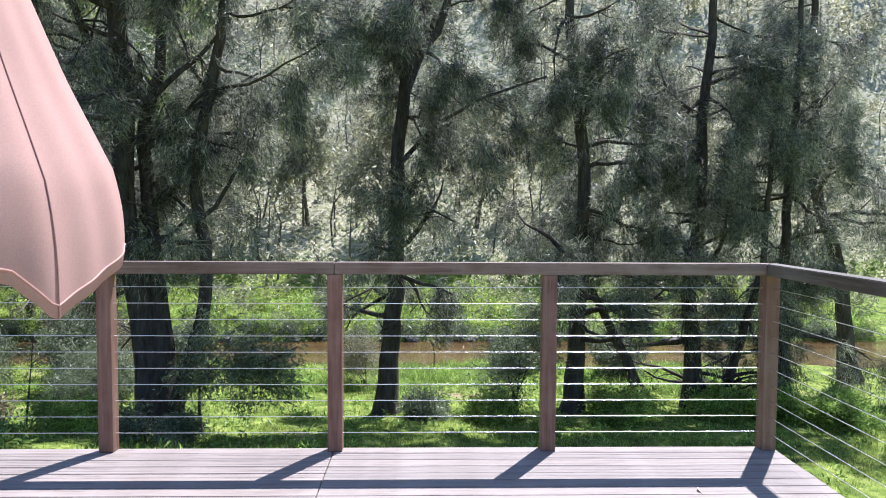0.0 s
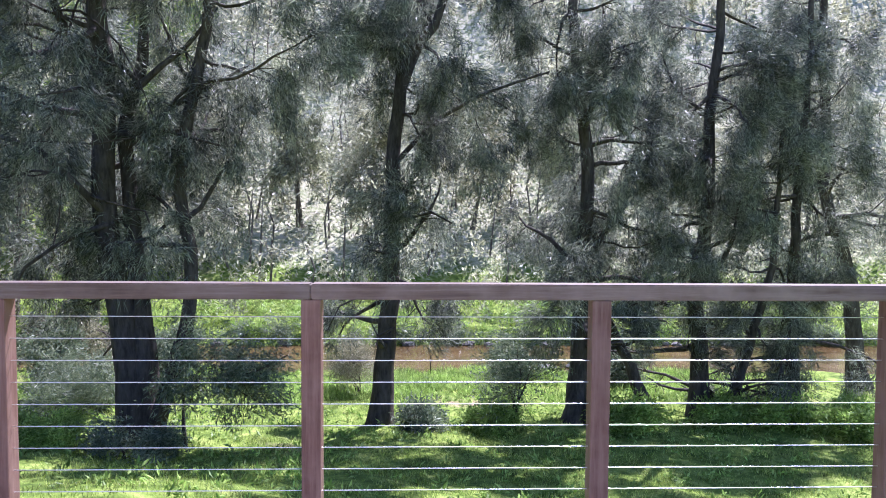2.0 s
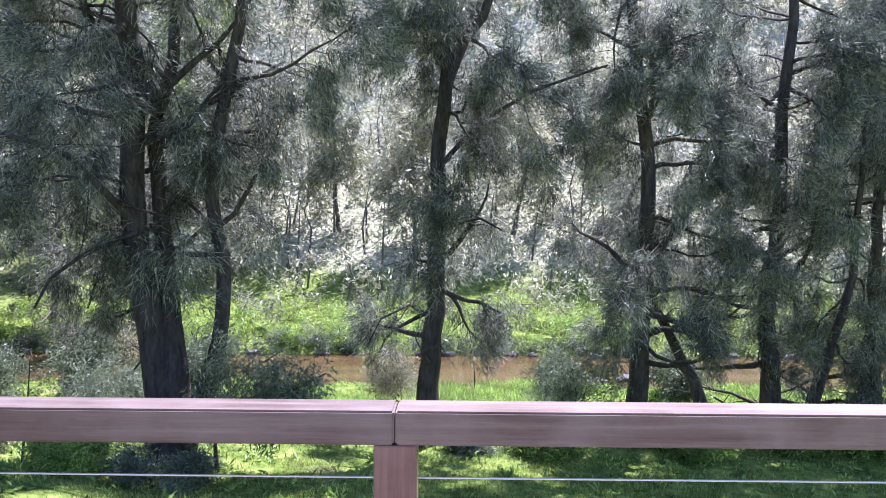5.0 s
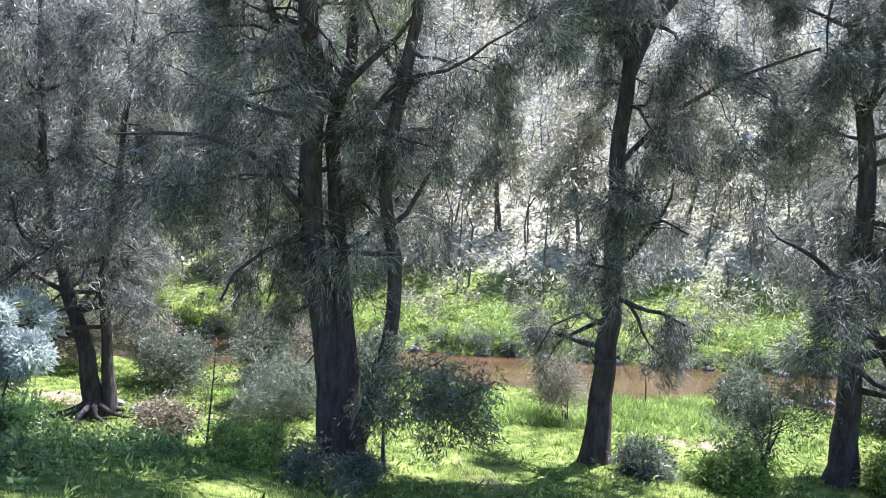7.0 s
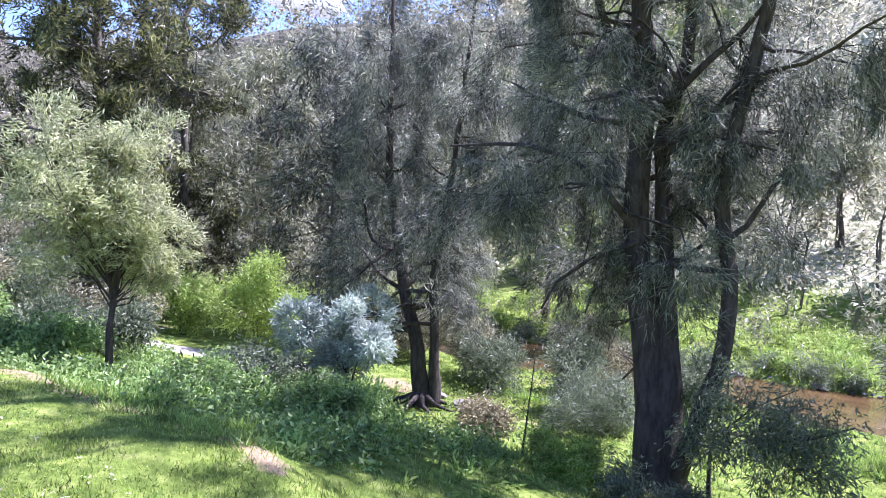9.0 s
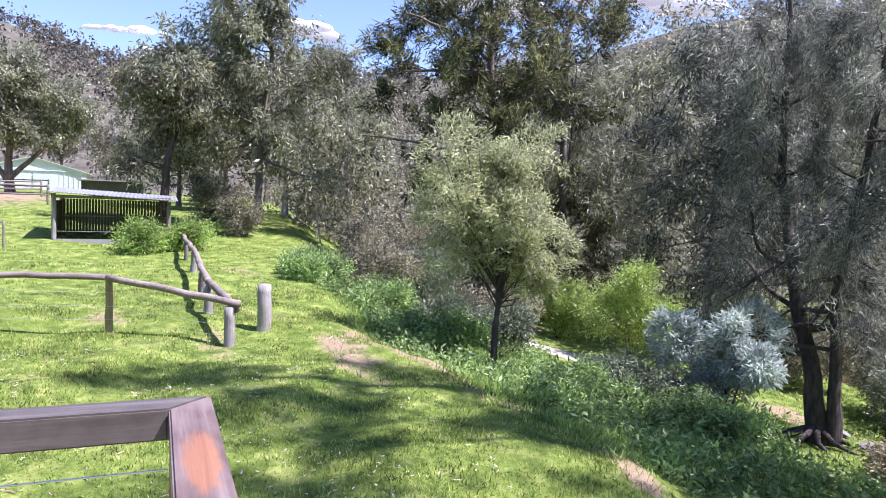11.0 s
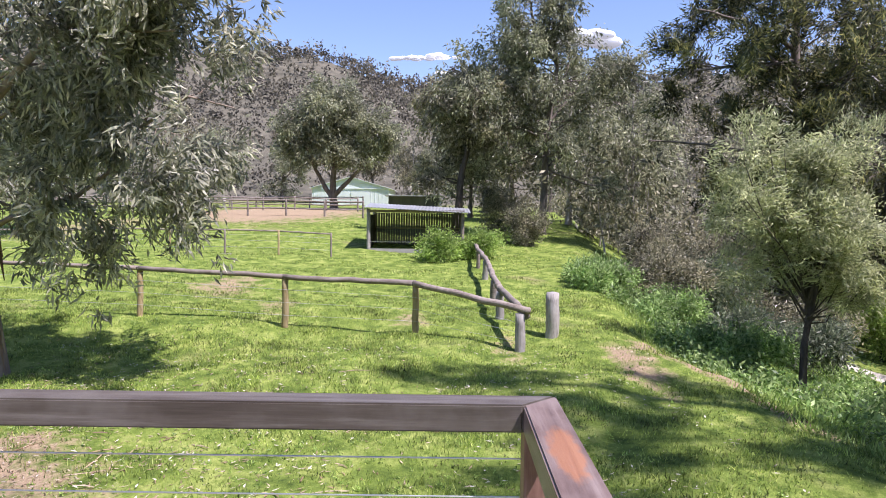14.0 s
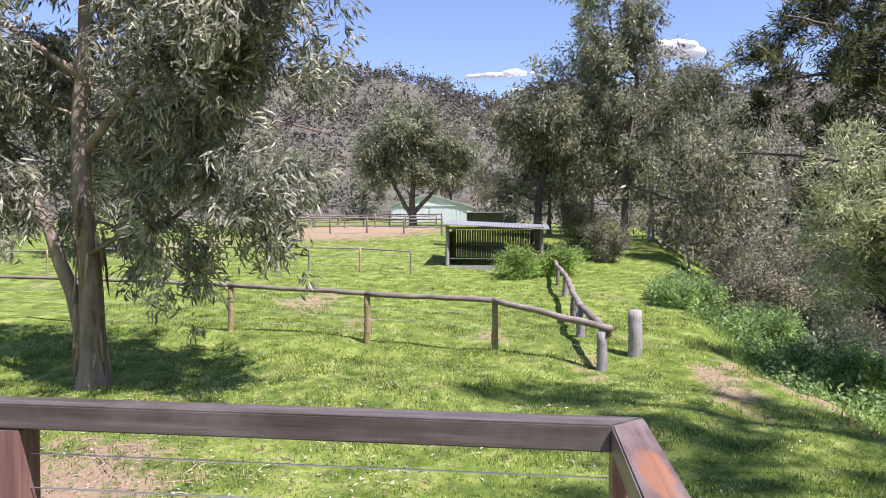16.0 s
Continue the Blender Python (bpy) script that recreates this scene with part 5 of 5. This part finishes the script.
# ---- shelter ----
def shelter():
    x0, x1, y0, y1 = -40.3, -37.5, -4.4, 0.45
    z = min(gz(-37.5, -4.4), gz(-37.5, 0.4))
    ob = thing("horse_shelter", "open timber horse shelter with a flat pale metal roof", "shelter", (0, 0, 0))
    for k, (x, y, t) in enumerate(((x1, y0, 1.62), (x1, y1, 1.40), (x0, y0, 1.50), (x0, y1, 1.3), (x1, (y0 + y1) / 2, 1.5))):
        if k != 4:
            part("post", log_mesh("post", (x, y, z - 0.3), (x, y, t), 0.10, 0.095, pale_log if k == 0 else grey_log, 20 + k, 10, 5, 0.05), ob)
    bm = bmesh.new()
    n = 60
    rows = []
    for i in range(n + 1):
        y = y0 - 0.25 + (y1 - y0 + 0.65) * i / n
        wv = 0.014 * (1 if i % 2 else -1)
        t = 1.72 - 0.045 * (y - y0)
        rows.append([bm.verts.new((x, y, t + wv + (-0.03 if x > -39 else 0.20) + dz)) for x, dz in ((x1 + 0.45, 0), (x0 - 0.3, 0), (x0 - 0.3, -0.03), (x1 + 0.45, -0.03))])
    for a, b in zip(rows, rows[1:]):
        for k in range(4):
            bm.faces.new((a[k], a[(k + 1) % 4], b[(k + 1) % 4], b[k]))
    bm.faces.new(rows[0]), bm.faces.new(rows[-1])
    part("roof", bm_mesh("roof", bm, roof_zinc), ob)
    part("beam", box("beam", x1 - 0.05, x1 + 0.05, y0 - 0.1, y1 + 0.1, 1.42, 1.56, grey_log), ob)
    back = part("girt", box("back_wall", x0 - 0.05, x0, y0, y1, 0.50, 0.62, slat_wood), ob)
    slat = box("slat", x0 + 0.005, x0 + 0.03, -0.056, 0.056, 0.60, 1.40, dark_sheet)
    slat2 = box("slat", x0 + 0.005, x0 + 0.03, -0.060, 0.060, z, 0.52, dark_sheet)
    for k in range(34):
        for me in (slat, slat2):
            s = part("slat", me, back)
            s.location = (0, y0 + 0.12 + k * (y1 - y0 - 0.24) / 33, 0)
    for yy in (y0, y1):
        part("side_wall", box("side_wall", x0, x1 - 0.9, yy - 0.02, yy + 0.02, z, 1.3, dark_sheet), ob)
    part("kickboard", box("kickboard", x1 - 0.03, x1 + 0.01, y0 + 0.1, y1 - 0.1, z - 0.1, z + 0.32, concrete), ob)
    part("wire_mesh", box("wire_mesh", x1 - 0.01, x1, y0 + 0.1, y1 - 0.1, z + 0.66, z + 0.68, galvanised), ob)


shelter()


# ---- barn ----
def barn():
    x0, x1, y0, y1 = -112, -100, -19.7, -8.9
    z, eave, ridge = gz(-100, -14) - 0.4, 4.75, 6.25
    ym = (y0 + y1) / 2
    ob = thing("barn", "pale green corrugated metal barn with a gable roof", "barn")

    def gable(name, x, t):
        bm = bmesh.new()
        a = [bm.verts.new(p) for p in ((x, y0, z), (x, y1, z), (x, y1, eave), (x, ym, ridge), (x, y0, eave))]
        b = [bm.verts.new((v.co.x - t, v.co.y, v.co.z)) for v in a]
        bm.faces.new(a), bm.faces.new(b)
        for i in range(5):
            bm.faces.new((a[i], a[(i + 1) % 5], b[(i + 1) % 5], b[i]))
        return bm_mesh(name, bm, barn_green)

    wall = part("front_wall", gable("front_wall", x1, 0.1), ob)
    part("back_wall", gable("back_wall", x0 + 0.1, 0.1), ob)
    rib = box("rib", x1, x1 + 0.05, -0.03, 0.03, z, eave - 0.05, barn_trim)
    for k in range(20):
        part("rib", rib, wall).location = (0, y0 + 0.3 + k * (y1 - y0 - 0.6) / 19, 0)
    part("side_wall", box("side_wall", x0 + 0.1, x1 - 0.1, y0, y0 + 0.1, z, eave, barn_green), ob)
    part("side_wall", box("side_wall", x0 + 0.1, x1 - 0.1, y1 - 0.1, y1, z, eave, barn_green), ob)
    for s in (-1, 1):
        bm = bmesh.new()
        ye = (y0 - 0.3) if s < 0 else (y1 + 0.3)
        ze = eave - 0.3 * (ridge - eave) / (ym - y0)
        top = [bm.verts.new(p) for p in ((x0 - 0.3, ye, ze + 0.06), (x1 + 0.3, ye, ze + 0.06), (x1 + 0.3, ym, ridge + 0.08), (x0 - 0.3, ym, ridge + 0.08))]
        low = [bm.verts.new((v.co.x, v.co.y, v.co.z - 0.07)) for v in top]
        bm.faces.new(top), bm.faces.new(low)
        for i in range(4):
            bm.faces.new((top[i], top[(i + 1) % 4], low[(i + 1) % 4], low[i]))
        part("roof", bm_mesh("roof", bm, barn_roof_mat), ob)
    for a, b in ((y0 + 2.6, ym - 0.1), (ym + 0.1, y1 - 2.6)):
        part("door", box("door", x1 + 0.06, x1 + 0.12, a, b, z, eave - 0.5, barn_trim, 0.01), ob, "pale sliding barn door")
    part("gutter", box("gutter", x1 + 0.05, x1 + 0.15, y0 - 0.2, y1 + 0.2, eave - 0.12, eave, barn_trim), ob)


barn()
lean_to = thing("lean_to", "low dark shed with a sloping pale metal roof", "shed", (-85, -4.6, gz(-85, -4.6)))
part("wall", box("wall", -3, 0, -3.0, 3.0, -0.3, 1.7, dark_sheet), lean_to)
part("roof", box("roof", -3.3, 0.6, -3.4, 3.4, 1.7, 1.82, roof_zinc), lean_to)


# ---- clouds ----
def cloud(at, size, seed):
    g6 = np.random.default_rng(seed)
    bm = bmesh.new()
    for _ in range(16):
        c = Vector((g6.normal(0, 0.3), g6.normal(0, 1.0), abs(g6.normal(0, 0.16)))) * size
        m = Matrix.Translation(c) @ Matrix.Diagonal((1.2, 1.5, 0.55, 1))
        bmesh.ops.create_icosphere(bm, subdivisions=2, radius=size * (0.25 + 0.25 * g6.random()), matrix=m)
    ob = new("cloud", bm_mesh("cloud", bm, cloud_mat, True))
    ob.matrix_basis = pose(*at)
    return tagged(ob, "small white cumulus cloud low in the blue sky", "cloud", "clouds", "structure")


cloud((-2600, -60, 565), 34, 1)
cloud((-2600, -170, 560), 30, 2)
cloud((-2600, 60, 500), 40, 3)
cloud((-2300, 420, 560), 80, 4)
cloud((-2000, 900, 640), 110, 5)
cloud((-1700, 1300, 620), 120, 6)


# ---- a fallen leaf on the deck ----
g8 = np.random.default_rng(5)
v, f = blades(g8, np.array([[1.78, -0.58, 0.004]]), 1, 0.08, 0.022, 0.0, 0.0)
v[:, 2] = 0.004 + np.array([0, 0.004, 0.002, 0.006])
tagged(new("fallen_leaf", raw_mesh("fallen_leaf", v, f, litter_leaf)), "dry brown gum leaf lying on the deck boards", "leaf")
